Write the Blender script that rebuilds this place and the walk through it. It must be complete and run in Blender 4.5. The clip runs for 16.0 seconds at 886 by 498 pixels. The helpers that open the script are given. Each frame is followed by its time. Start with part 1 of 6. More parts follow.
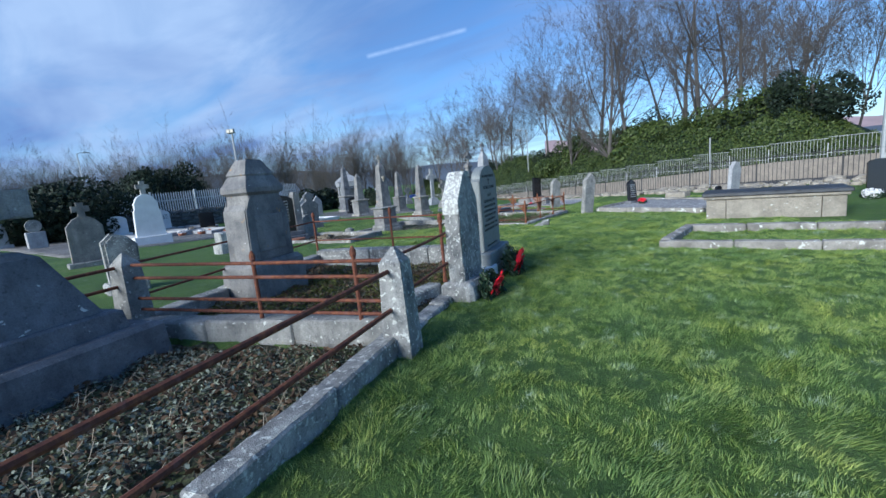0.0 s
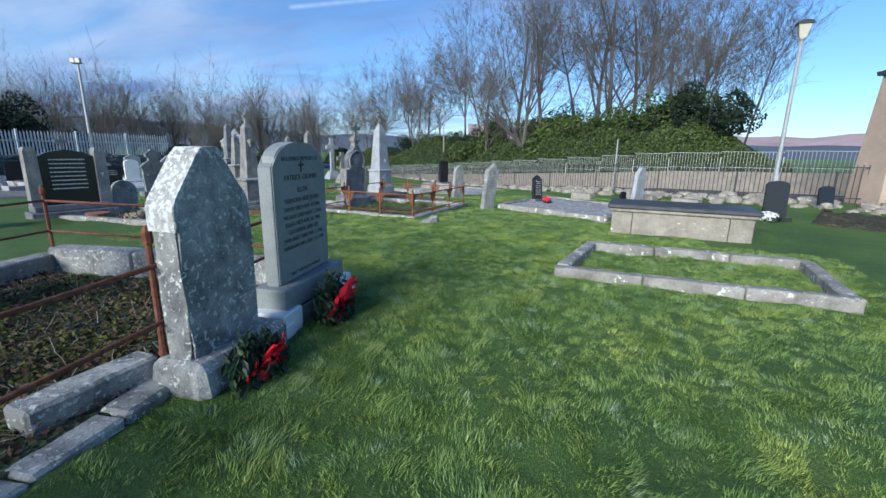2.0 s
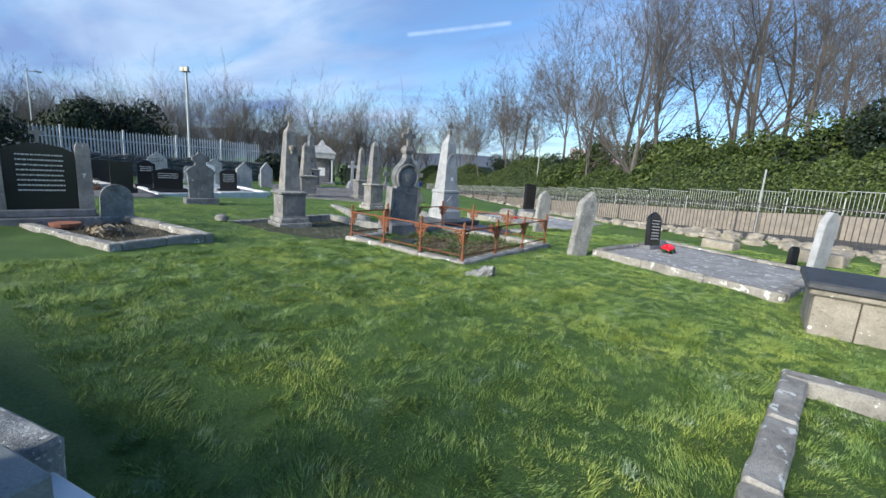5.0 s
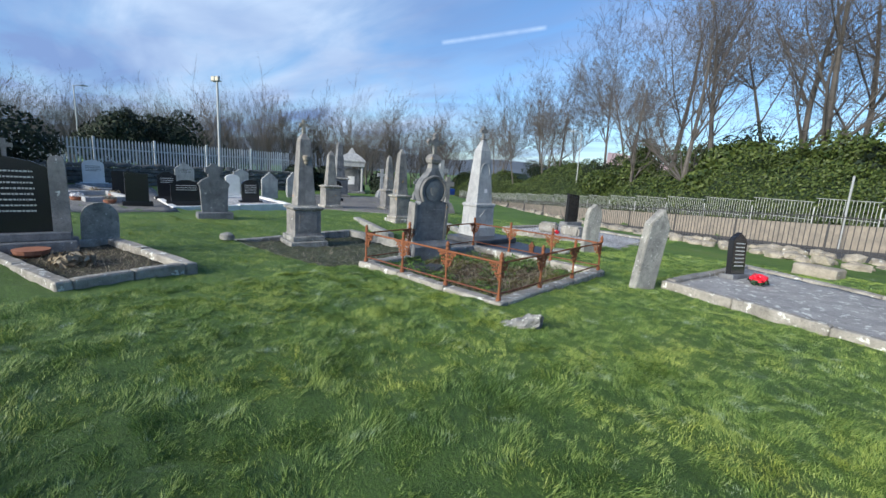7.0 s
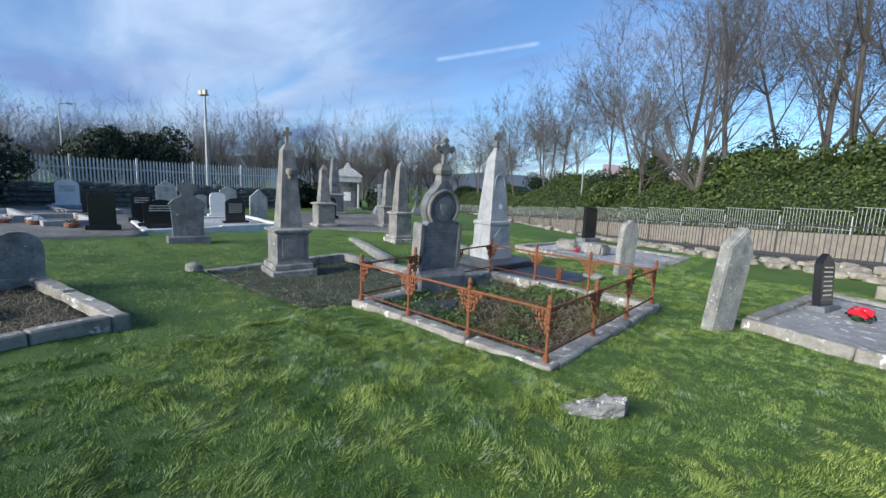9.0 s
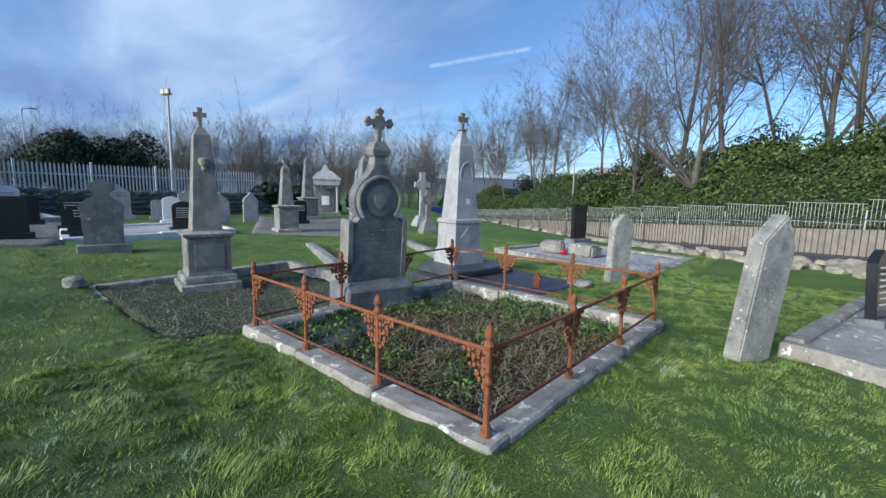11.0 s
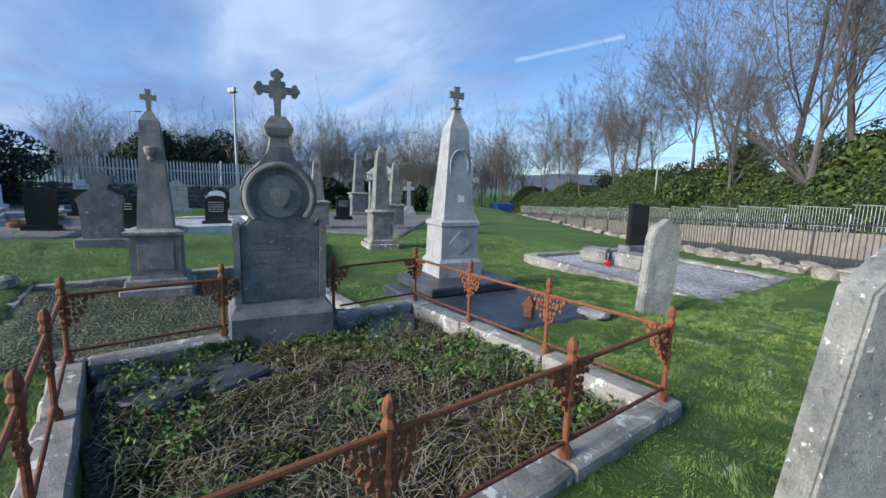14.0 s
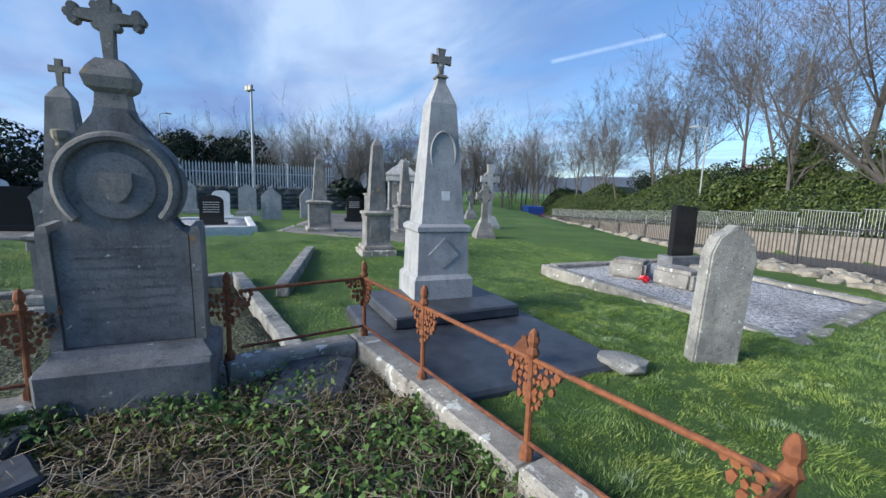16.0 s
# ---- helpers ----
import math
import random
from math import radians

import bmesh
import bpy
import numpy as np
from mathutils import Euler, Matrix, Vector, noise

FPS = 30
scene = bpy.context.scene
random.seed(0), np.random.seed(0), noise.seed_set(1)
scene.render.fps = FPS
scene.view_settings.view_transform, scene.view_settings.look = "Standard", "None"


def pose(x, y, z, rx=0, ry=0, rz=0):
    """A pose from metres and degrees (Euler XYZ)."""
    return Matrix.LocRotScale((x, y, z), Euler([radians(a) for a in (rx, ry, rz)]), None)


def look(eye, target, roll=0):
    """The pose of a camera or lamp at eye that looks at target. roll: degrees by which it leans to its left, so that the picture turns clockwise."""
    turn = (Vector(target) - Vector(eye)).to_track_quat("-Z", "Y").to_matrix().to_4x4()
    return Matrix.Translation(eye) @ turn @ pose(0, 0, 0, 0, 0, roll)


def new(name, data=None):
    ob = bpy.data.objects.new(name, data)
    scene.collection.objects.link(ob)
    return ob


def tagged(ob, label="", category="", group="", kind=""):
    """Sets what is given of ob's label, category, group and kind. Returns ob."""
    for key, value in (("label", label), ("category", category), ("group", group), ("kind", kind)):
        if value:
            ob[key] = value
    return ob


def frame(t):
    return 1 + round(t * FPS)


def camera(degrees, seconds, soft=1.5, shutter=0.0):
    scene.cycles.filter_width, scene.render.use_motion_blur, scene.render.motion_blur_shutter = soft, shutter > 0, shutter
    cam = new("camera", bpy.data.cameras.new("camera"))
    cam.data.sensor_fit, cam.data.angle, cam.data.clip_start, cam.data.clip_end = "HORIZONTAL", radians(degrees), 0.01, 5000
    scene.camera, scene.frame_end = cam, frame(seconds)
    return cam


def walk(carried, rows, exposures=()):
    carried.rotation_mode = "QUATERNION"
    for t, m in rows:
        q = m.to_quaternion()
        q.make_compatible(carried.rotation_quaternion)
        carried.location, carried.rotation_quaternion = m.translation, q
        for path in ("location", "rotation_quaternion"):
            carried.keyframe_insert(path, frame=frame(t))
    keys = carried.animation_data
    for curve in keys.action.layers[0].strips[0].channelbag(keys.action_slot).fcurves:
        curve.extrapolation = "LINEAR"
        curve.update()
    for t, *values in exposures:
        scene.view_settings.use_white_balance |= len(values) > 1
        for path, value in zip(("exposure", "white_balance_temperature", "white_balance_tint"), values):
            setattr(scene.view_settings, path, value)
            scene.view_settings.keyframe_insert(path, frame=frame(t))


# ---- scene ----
cam = camera(92.7, 16.0)
PATH = [
    (0, (-0.063, 0.084, 1.46), (-1.235, 1.672, 1.132), -5.4),
    (0.5, (-0.092, 0.741, 1.418), (-1.096, 2.433, 1.06), -4.7),
    (1, (-0.132, 1.407, 1.424), (-1.013, 3.161, 1.039), -3.6),
    (1.5, (-0.245, 2.056, 1.507), (-1.069, 3.83, 1.091), -1.5),
    (2, (-0.379, 2.62, 1.522), (-1.204, 4.384, 1.07), 0.9),
    (2.5, (-0.546, 3.184, 1.546), (-1.415, 4.92, 1.066), 2.5),
    (3, (-0.715, 3.702, 1.509), (-1.638, 5.411, 1.032), 3.7),
    (3.5, (-0.931, 4.348, 1.426), (-1.919, 6.027, 0.974), 4.3),
    (4, (-1.094, 4.889, 1.436), (-2.16, 6.527, 1.009), 4.3),
    (4.5, (-1.285, 5.46, 1.471), (-2.42, 7.056, 1.068), 4.2),
    (5, (-1.445, 5.909, 1.471), (-2.64, 7.468, 1.094), 3.9),
    (7.5, (-2.72, 7.363, 1.598), (-4.058, 8.806, 1.245), 3.3),
    (8, (-3.048, 7.551, 1.578), (-4.405, 8.98, 1.24), 3.1),
    (8.5, (-3.372, 7.833, 1.54), (-4.726, 9.271, 1.223), 2.7),
    (9, (-3.681, 8.189, 1.555), (-5.003, 9.661, 1.261), 2.4),
    (11.5, (-4.203, 10.306, 1.294), (-5.522, 11.787, 1.031), 1.1),
    (12, (-4.139, 10.732, 1.318), (-5.504, 12.169, 1.051), 0.7),
    (12.5, (-4.058, 11.098, 1.313), (-5.467, 12.492, 1.045), 0.4),
    (13, (-4.095, 11.464, 1.323), (-5.55, 12.807, 1.045), 0.5),
    (13.5, (-4.136, 11.767, 1.296), (-5.642, 13.052, 1.012), 1.0),
    (14, (-4.262, 12.11, 1.332), (-5.826, 13.321, 1.037), 1.7),
    (14.5, (-4.488, 12.448, 1.311), (-6.099, 13.595, 1.01), 2.4),
    (15, (-4.686, 12.748, 1.278), (-6.328, 13.849, 0.976), 2.7),
    (15.5, (-4.906, 13.116, 1.242), (-6.562, 14.198, 0.946), 2.4),
    (16, (-5.114, 13.552, 1.24), (-6.767, 14.64, 0.953), 1.8),
]
walk(cam, [(t, look(eye, target, roll)) for t, eye, target, roll in PATH], [(0.0, 0.52, 5200.0, 8.0), (2.0, 0.62, 5400.0, 8.0), (3.0, 0.84, 5750.0, 8.0), (4.0, 0.86, 5850.0, 8.0), (5.0, 0.88, 5950.0, 8.0), (8.0, 0.76, 5950.0, 8.0), (9.0, 0.72, 5800.0, 8.0), (12.5, 0.66, 5700.0, 9.0), (14.5, 0.77, 5800.0, 9.0), (16.0, 0.80, 5800.0, 9.0)])

# ---------------------------------------------------------------- world, sun
SUN_EL, SUN_AZ = radians(23), Vector((-0.14, -0.99))
world = bpy.data.worlds.new("sky")
scene.world = world
world.use_nodes = True
wn, wl = world.node_tree.nodes, world.node_tree.links
wn.clear()
w_out = wn.new("ShaderNodeOutputWorld")
w_bg = wn.new("ShaderNodeBackground")
w_sky = wn.new("ShaderNodeTexSky")
w_sky.sky_type = "NISHITA"
w_sky.sun_disc = False
w_sky.sun_elevation = SUN_EL
w_sky.sun_rotation = math.atan2(SUN_AZ.x, SUN_AZ.y)
w_sky.air_density, w_sky.dust_density, w_sky.ozone_density = 1.0, 0.4, 4.5
w_co = wn.new("ShaderNodeTexCoord")


def wnode(kind, **inputs):
    n = wn.new(kind)
    for k, v in inputs.items():
        n.inputs[k].default_value = v
    return n


# streaky cirrus: the direction is flattened on to a plane high above
w_sep = wn.new("ShaderNodeSeparateXYZ")
wl.new(w_co.outputs["Generated"], w_sep.inputs[0])
w_zz = wn.new("ShaderNodeMath"); w_zz.operation = "MAXIMUM"; w_zz.inputs[1].default_value = 0.0
wl.new(w_sep.outputs["Z"], w_zz.inputs[0])
w_za = wn.new("ShaderNodeMath"); w_za.operation = "ADD"; w_za.inputs[1].default_value = 0.12
wl.new(w_zz.outputs[0], w_za.inputs[0])
w_div = wn.new("ShaderNodeVectorMath"); w_div.operation = "DIVIDE"
w_cmb = wn.new("ShaderNodeCombineXYZ")
for i in range(3):
    wl.new(w_za.outputs[0], w_cmb.inputs[i])
wl.new(w_co.outputs["Generated"], w_div.inputs[0])
wl.new(w_cmb.outputs[0], w_div.inputs[1])
w_map = wn.new("ShaderNodeMapping")
w_map.inputs["Rotation"].default_value = (0, 0, radians(28))
w_map.inputs["Scale"].default_value = (0.55, 1.1, 0.0)
w_map.inputs["Location"].default_value = (0.35, 0.2, 0)
wl.new(w_div.outputs[0], w_map.inputs[0])
w_n1 = wnode("ShaderNodeTexNoise", Scale=1.5, Detail=9.0, Roughness=0.56, Distortion=0.7)
wl.new(w_map.outputs[0], w_n1.inputs["Vector"])
# more cloud towards the west (-x) than towards the north-east
w_side = wn.new("ShaderNodeMath"); w_side.operation = "MULTIPLY_ADD"
w_side.inputs[1].default_value, w_side.inputs[2].default_value = -0.34, -0.11
wl.new(w_sep.outputs["X"], w_side.inputs[0])
w_sum = wn.new("ShaderNodeMath"); w_sum.operation = "ADD"
wl.new(w_n1.outputs["Fac"], w_sum.inputs[0])
wl.new(w_side.outputs[0], w_sum.inputs[1])
w_ramp = wn.new("ShaderNodeValToRGB")
w_ramp.color_ramp.elements[0].position, w_ramp.color_ramp.elements[0].color = 0.44, (0, 0, 0, 1)
w_ramp.color_ramp.elements[1].position, w_ramp.color_ramp.elements[1].color = 0.80, (1, 1, 1, 1)
wl.new(w_sum.outputs[0], w_ramp.inputs[0])
# thick parts of the cloud are grey-blue, thin parts white
w_n2 = wnode("ShaderNodeTexNoise", Scale=0.9, Detail=5.0, Roughness=0.5, Distortion=0.3)
wl.new(w_map.outputs[0], w_n2.inputs["Vector"])
w_cc = wn.new("ShaderNodeValToRGB")
w_cc.color_ramp.elements[0].position, w_cc.color_ramp.elements[0].color = 0.40, (1.5, 2.15, 3.7, 1)
w_cc.color_ramp.elements[1].position, w_cc.color_ramp.elements[1].color = 0.62, (3.4, 4.1, 5.2, 1)
wl.new(w_n2.outputs["Fac"], w_cc.inputs[0])
w_mix = wn.new("ShaderNodeMix"); w_mix.data_type = "RGBA"
wl.new(w_ramp.outputs["Color"], w_mix.inputs["Factor"])
wl.new(w_sky.outputs[0], w_mix.inputs["A"])
wl.new(w_cc.outputs["Color"], w_mix.inputs["B"])
# a short vapour trail
def dot_with(d):
    q = wn.new("ShaderNodeVectorMath"); q.operation = "DOT_PRODUCT"
    q.inputs[1].default_value = d
    wl.new(w_co.outputs["Generated"], q.inputs[0])
    return q.outputs["Value"]


w_abs = wn.new("ShaderNodeMath"); w_abs.operation = "ABSOLUTE"
wl.new(dot_with((-0.0444, 0.323, -0.9453)), w_abs.inputs[0])
w_thin = wn.new("ShaderNodeMapRange")
for k_, v_ in (("From Min", 0.0005), ("From Max", 0.006), ("To Min", 0.34), ("To Max", 0.0)):
    w_thin.inputs[k_].default_value = v_
wl.new(w_abs.outputs[0], w_thin.inputs["Value"])
w_long = wn.new("ShaderNodeMapRange")
for k_, v_ in (("From Min", 0.9938), ("From Max", 0.9945)):
    w_long.inputs[k_].default_value = v_
wl.new(dot_with((-0.5811, 0.7614, 0.2875)), w_long.inputs["Value"])
w_n3 = wnode("ShaderNodeTexNoise", Scale=38.0, Detail=4.0, Roughness=0.6)
wl.new(w_co.outputs["Generated"], w_n3.inputs["Vector"])
w_tr = wn.new("ShaderNodeMath"); w_tr.operation = "MULTIPLY"
wl.new(w_thin.outputs[0], w_tr.inputs[0])
wl.new(w_long.outputs[0], w_tr.inputs[1])
w_tr2 = wn.new("ShaderNodeMath"); w_tr2.operation = "MULTIPLY"
wl.new(w_tr.outputs[0], w_tr2.inputs[0])
wl.new(w_n3.outputs["Fac"], w_tr2.inputs[1])
w_mix2 = wn.new("ShaderNodeMix"); w_mix2.data_type = "RGBA"
wl.new(w_tr2.outputs[0], w_mix2.inputs["Factor"])
wl.new(w_mix.outputs["Result"], w_mix2.inputs["A"])
w_mix2.inputs["B"].default_value = (8.0, 8.6, 9.2, 1)
wl.new(w_mix2.outputs["Result"], w_bg.inputs["Color"])
w_bg.inputs["Strength"].default_value = 0.102
wl.new(w_bg.outputs[0], w_out.inputs[0])

sun_data = bpy.data.lights.new("sun", "SUN")
sun_data.energy, sun_data.angle, sun_data.color = 3.7, radians(30), (1.0, 0.88, 0.70)
sun = new("sun", sun_data)
sun_dir = Vector((SUN_AZ.x * math.cos(SUN_EL), SUN_AZ.y * math.cos(SUN_EL), math.sin(SUN_EL)))
sun.matrix_world = look(sun_dir * 50, (0, 0, 0))


# ---------------------------------------------------------------- materials
def nodes_of(name):
    m = bpy.data.materials.new(name)
    m.use_nodes = True
    return m, m.node_tree.nodes, m.node_tree.links, m.node_tree.nodes["Principled BSDF"]


def noise_ramp(n, l, co, scale, stops, detail=6.0, rough=0.6, distort=0.0):
    t = n.new("ShaderNodeTexNoise")
    t.inputs["Scale"].default_value, t.inputs["Detail"].default_value = scale, detail
    t.inputs["Roughness"].default_value, t.inputs["Distortion"].default_value = rough, distort
    l.new(co, t.inputs["Vector"])
    r = n.new("ShaderNodeValToRGB")
    while len(r.color_ramp.elements) < len(stops):
        r.color_ramp.elements.new(0.5)
    for e, (p, c) in zip(r.color_ramp.elements, stops):
        e.position, e.color = p, (*c, 1) if len(c) == 3 else c
    l.new(t.outputs["Fac"], r.inputs[0])
    return r.outputs["Color"], t.outputs["Fac"]


def blend(n, l, fac, a, b, kind="MIX"):
    m = n.new("ShaderNodeMix")
    m.data_type, m.blend_type = "RGBA", kind
    for socket, v in (("Factor", fac), ("A", a), ("B", b)):
        if isinstance(v, (int, float)):
            m.inputs[socket].default_value = v
        elif isinstance(v, tuple):
            m.inputs[socket].default_value = (*v, 1)
        else:
            l.new(v, m.inputs[socket])
    return m.outputs["Result"]


def bump(n, l, bs, height, strength, dist=0.01):
    b = n.new("ShaderNodeBump")
    b.inputs["Strength"].default_value, b.inputs["Distance"].default_value = strength, dist
    l.new(height, b.inputs["Height"])
    l.new(b.outputs[0], bs.inputs["Normal"])


def coords(n, l):
    """Object space shifted by a random amount for each object."""
    co = n.new("ShaderNodeTexCoord")
    inf = n.new("ShaderNodeObjectInfo")
    mul = n.new("ShaderNodeMath"); mul.operation = "MULTIPLY"; mul.inputs[1].default_value = 37.0
    l.new(inf.outputs["Random"], mul.inputs[0])
    add = n.new("ShaderNodeVectorMath"); add.operation = "ADD"
    l.new(co.outputs["Object"], add.inputs[0])
    l.new(mul.outputs[0], add.inputs[1])
    return add.outputs[0], inf.outputs["Random"]


def stone(name, light, dark, white=0.62, orange=0.72, rough=0.85, spot_scale=9.0, streak=True, relief=0.5):
    """Weathered stone: mottled grey, dark streaks, white and orange lichen. white / orange: threshold, lower is more."""
    m, n, l, bs = nodes_of(name)
    co, rnd = coords(n, l)
    base, f1 = noise_ramp(n, l, co, 3.2, [(0.32, dark), (0.68, light)], 9.0, 0.65)
    grain, f2 = noise_ramp(n, l, co, 85, [(0.3, (0.62, 0.62, 0.62)), (0.7, (1.15, 1.15, 1.15))], 4.0, 0.7)
    col = blend(n, l, 0.8, base, grain, "MULTIPLY")
    pit, f3 = noise_ramp(n, l, co, 24, [(0.30, (0.38, 0.38, 0.40)), (0.45, (1.0, 1.0, 1.0))], 6.0, 0.7)
    col = blend(n, l, min(1.0, 0.35 + relief * 0.7), col, pit, "MULTIPLY")
    if streak:
        mp = n.new("ShaderNodeMapping")
        mp.inputs["Scale"].default_value = (5, 5, 0.9)
        l.new(co, mp.inputs[0])
        st, _ = noise_ramp(n, l, mp.outputs[0], 1.3, [(0.50, (0, 0, 0)), (0.75, (0.55, 0.55, 0.55))], 5.0, 0.6)
        col = blend(n, l, st, col, tuple(0.5 * c for c in dark))
    wh, _ = noise_ramp(n, l, co, spot_scale, [(white, (0, 0, 0)), (white + 0.03, (1, 1, 1))], 7.0, 0.62, 0.2)
    col = blend(n, l, wh, col, (0.62, 0.64, 0.60))
    og, _ = noise_ramp(n, l, co, spot_scale * 0.6, [(orange, (0, 0, 0)), (orange + 0.06, (1, 1, 1))], 7.0, 0.65)
    col = blend(n, l, og, col, (0.42, 0.24, 0.07))
    l.new(col, bs.inputs["Base Color"])
    bs.inputs["Roughness"].default_value = rough
    h = n.new("ShaderNodeMath"); h.operation = "ADD"
    l.new(f2, h.inputs[0])
    l.new(f3, h.inputs[1])
    bump(n, l, bs, h.outputs[0], relief, 0.012)
    return m


def plain(name, color, rough=0.5, metal=0.0, vary=0.25, scale=12.0, relief=0.15):
    m, n, l, bs = nodes_of(name)
    co, rnd = coords(n, l)
    c, f = noise_ramp(n, l, co, scale, [(0.3, tuple(v * (1 - vary) for v in color)), (0.7, tuple(min(1, v * (1 + vary)) for v in color))], 8.0, 0.65)
    l.new(c, bs.inputs["Base Color"])
    bs.inputs["Roughness"].default_value, bs.inputs["Metallic"].default_value = rough, metal
    bump(n, l, bs, f, relief, 0.006)
    return m


def foliage(name, a, b, rough=0.55):
    m, n, l, bs = nodes_of(name)
    geo = n.new("ShaderNodeNewGeometry")
    r = n.new("ShaderNodeValToRGB")
    r.color_ramp.elements[0].color, r.color_ramp.elements[1].color = (*a, 1), (*b, 1)
    l.new(geo.outputs["Random Per Island"], r.inputs[0])
    l.new(r.outputs["Color"], bs.inputs["Base Color"])
    bs.inputs["Roughness"].default_value = rough
    bs.inputs["Specular IOR Level"].default_value = 0.3
    return m


LIMESTONE = stone("lichened limestone", (0.46, 0.455, 0.42), (0.15, 0.155, 0.155), 0.63, 0.74, spot_scale=22.0, relief=0.8)
LIMESTONE_WHITE = stone("limestone under heavy white lichen", (0.54, 0.54, 0.51), (0.12, 0.125, 0.13), 0.575, 0.74, relief=0.9, spot_scale=26.0)
KERB_STONE = stone("pale kerb stone", (0.43, 0.41, 0.37), (0.18, 0.17, 0.15), 0.59, 0.71, streak=False)
DARK_STONE = stone("dark weathered stone", (0.25, 0.26, 0.275), (0.10, 0.105, 0.115), 0.655, 0.73)
OBELISK_STONE = stone("grey weathered limestone with orange lichen", (0.33, 0.32, 0.30), (0.14, 0.14, 0.145), 0.67, 0.64)
SMOOTH_GREY = stone("smooth grey-green slate stone", (0.27, 0.295, 0.29), (0.20, 0.22, 0.22), 0.80, 0.85, 0.6, relief=0.12, streak=False)
PALE_GREY = stone("pale blue-grey limestone", (0.45, 0.465, 0.48), (0.29, 0.30, 0.315), 0.73, 0.80, relief=0.2)
SANDY = stone("sandy limestone", (0.43, 0.39, 0.32), (0.22, 0.20, 0.165), 0.64, 0.70, streak=False)
ROUGH_STONE = stone("broken limestone rubble", (0.50, 0.45, 0.36), (0.22, 0.20, 0.165), 0.63, 0.72, streak=False, relief=0.9)
WALL_STONE = stone("dark rubble walling", (0.20, 0.20, 0.19), (0.07, 0.075, 0.08), 0.68, 0.76, streak=False, relief=0.9)
FLAG = stone("grey broken flagstone", (0.42, 0.41, 0.40), (0.25, 0.25, 0.25), 0.585, 0.76, streak=False)
RETAINING = stone("rendered retaining wall", (0.33, 0.29, 0.235), (0.20, 0.18, 0.155), 0.70, 0.78, streak=False)
SUNLIT_CRUST = stone("white lichen crust with painted sunlight", (0.52, 0.52, 0.50), (0.28, 0.28, 0.275), 0.50, 0.76, spot_scale=30.0, streak=False, relief=0.8)
MARBLE = plain("white marble", (0.72, 0.73, 0.74), 0.4, 0, 0.10, 3.0, 0.05)
GRANITE = plain("polished black granite", (0.018, 0.019, 0.022), 0.18, 0, 0.3, 60.0, 0.0)
SLATE_TOP = plain("dark wet slate slab", (0.055, 0.06, 0.07), 0.45, 0, 0.5, 5.0, 0.3)
PAINTED = plain("white painted kerb", (0.70, 0.70, 0.70), 0.6, 0, 0.15, 5.0, 0.1)
LETTER = plain("incised dark lettering", (0.045, 0.05, 0.05), 0.8, 0, 0.2, 30.0, 0.0)
LETTER_PALE = plain("silvered lettering", (0.55, 0.55, 0.52), 0.6, 0, 0.2, 30.0, 0.0)
GALV = plain("galvanised steel", (0.34, 0.36, 0.37), 0.55, 0.35, 0.15, 10.0, 0.05)
PALISADE = plain("weathered galvanised palisade", (0.52, 0.55, 0.58), 0.55, 0.2, 0.15, 6.0, 0.05)
IRON = plain("dull black iron paint", (0.035, 0.036, 0.04), 0.6, 0.2, 0.4, 30.0, 0.2)
RED_RIBBON = plain("glossy red ribbon", (0.72, 0.02, 0.045), 0.3, 0, 0.25, 20.0, 0.1)
WHITE_RIBBON = plain("white ribbon", (0.75, 0.75, 0.76), 0.4, 0, 0.1, 20.0, 0.0)
BARK = plain("grey-brown bark", (0.10, 0.092, 0.085), 0.9, 0, 0.35, 4.0, 0.5)
PALE_BARK = plain("pale dry twigs", (0.33, 0.27, 0.18), 0.9, 0, 0.3, 8.0, 0.2)
POT = plain("pale plastic pot", (0.62, 0.62, 0.58), 0.5, 0, 0.1, 10.0, 0.0)
TERRACOTTA = plain("dull terracotta", (0.30, 0.13, 0.08), 0.8, 0, 0.2, 10.0, 0.1)
ASPHALT = plain("worn asphalt", (0.075, 0.075, 0.078), 0.75, 0, 0.3, 3.0, 0.3)
HEDGE_LEAF = foliage("laurel and ivy leaves", (0.012, 0.03, 0.008), (0.085, 0.115, 0.026), 0.55)
YEW_LEAF_HEDGE_SHADE = foliage("dark yew foliage and painted hedge shade", (0.006, 0.013, 0.008), (0.022, 0.038, 0.02), 0.7)
WREATH_LEAF = foliage("dark wreath leaves", (0.012, 0.03, 0.014), (0.05, 0.085, 0.045), 0.5)
WEED = foliage("fresh green weeds", (0.035, 0.075, 0.015), (0.13, 0.22, 0.055), 0.5)
FROSTED_MOSS = foliage("pale grey-green frosted moss", (0.06, 0.075, 0.04), (0.34, 0.37, 0.29), 0.9)
MOSS = foliage("yellow-green moss", (0.05, 0.065, 0.012), (0.15, 0.16, 0.04), 0.9)


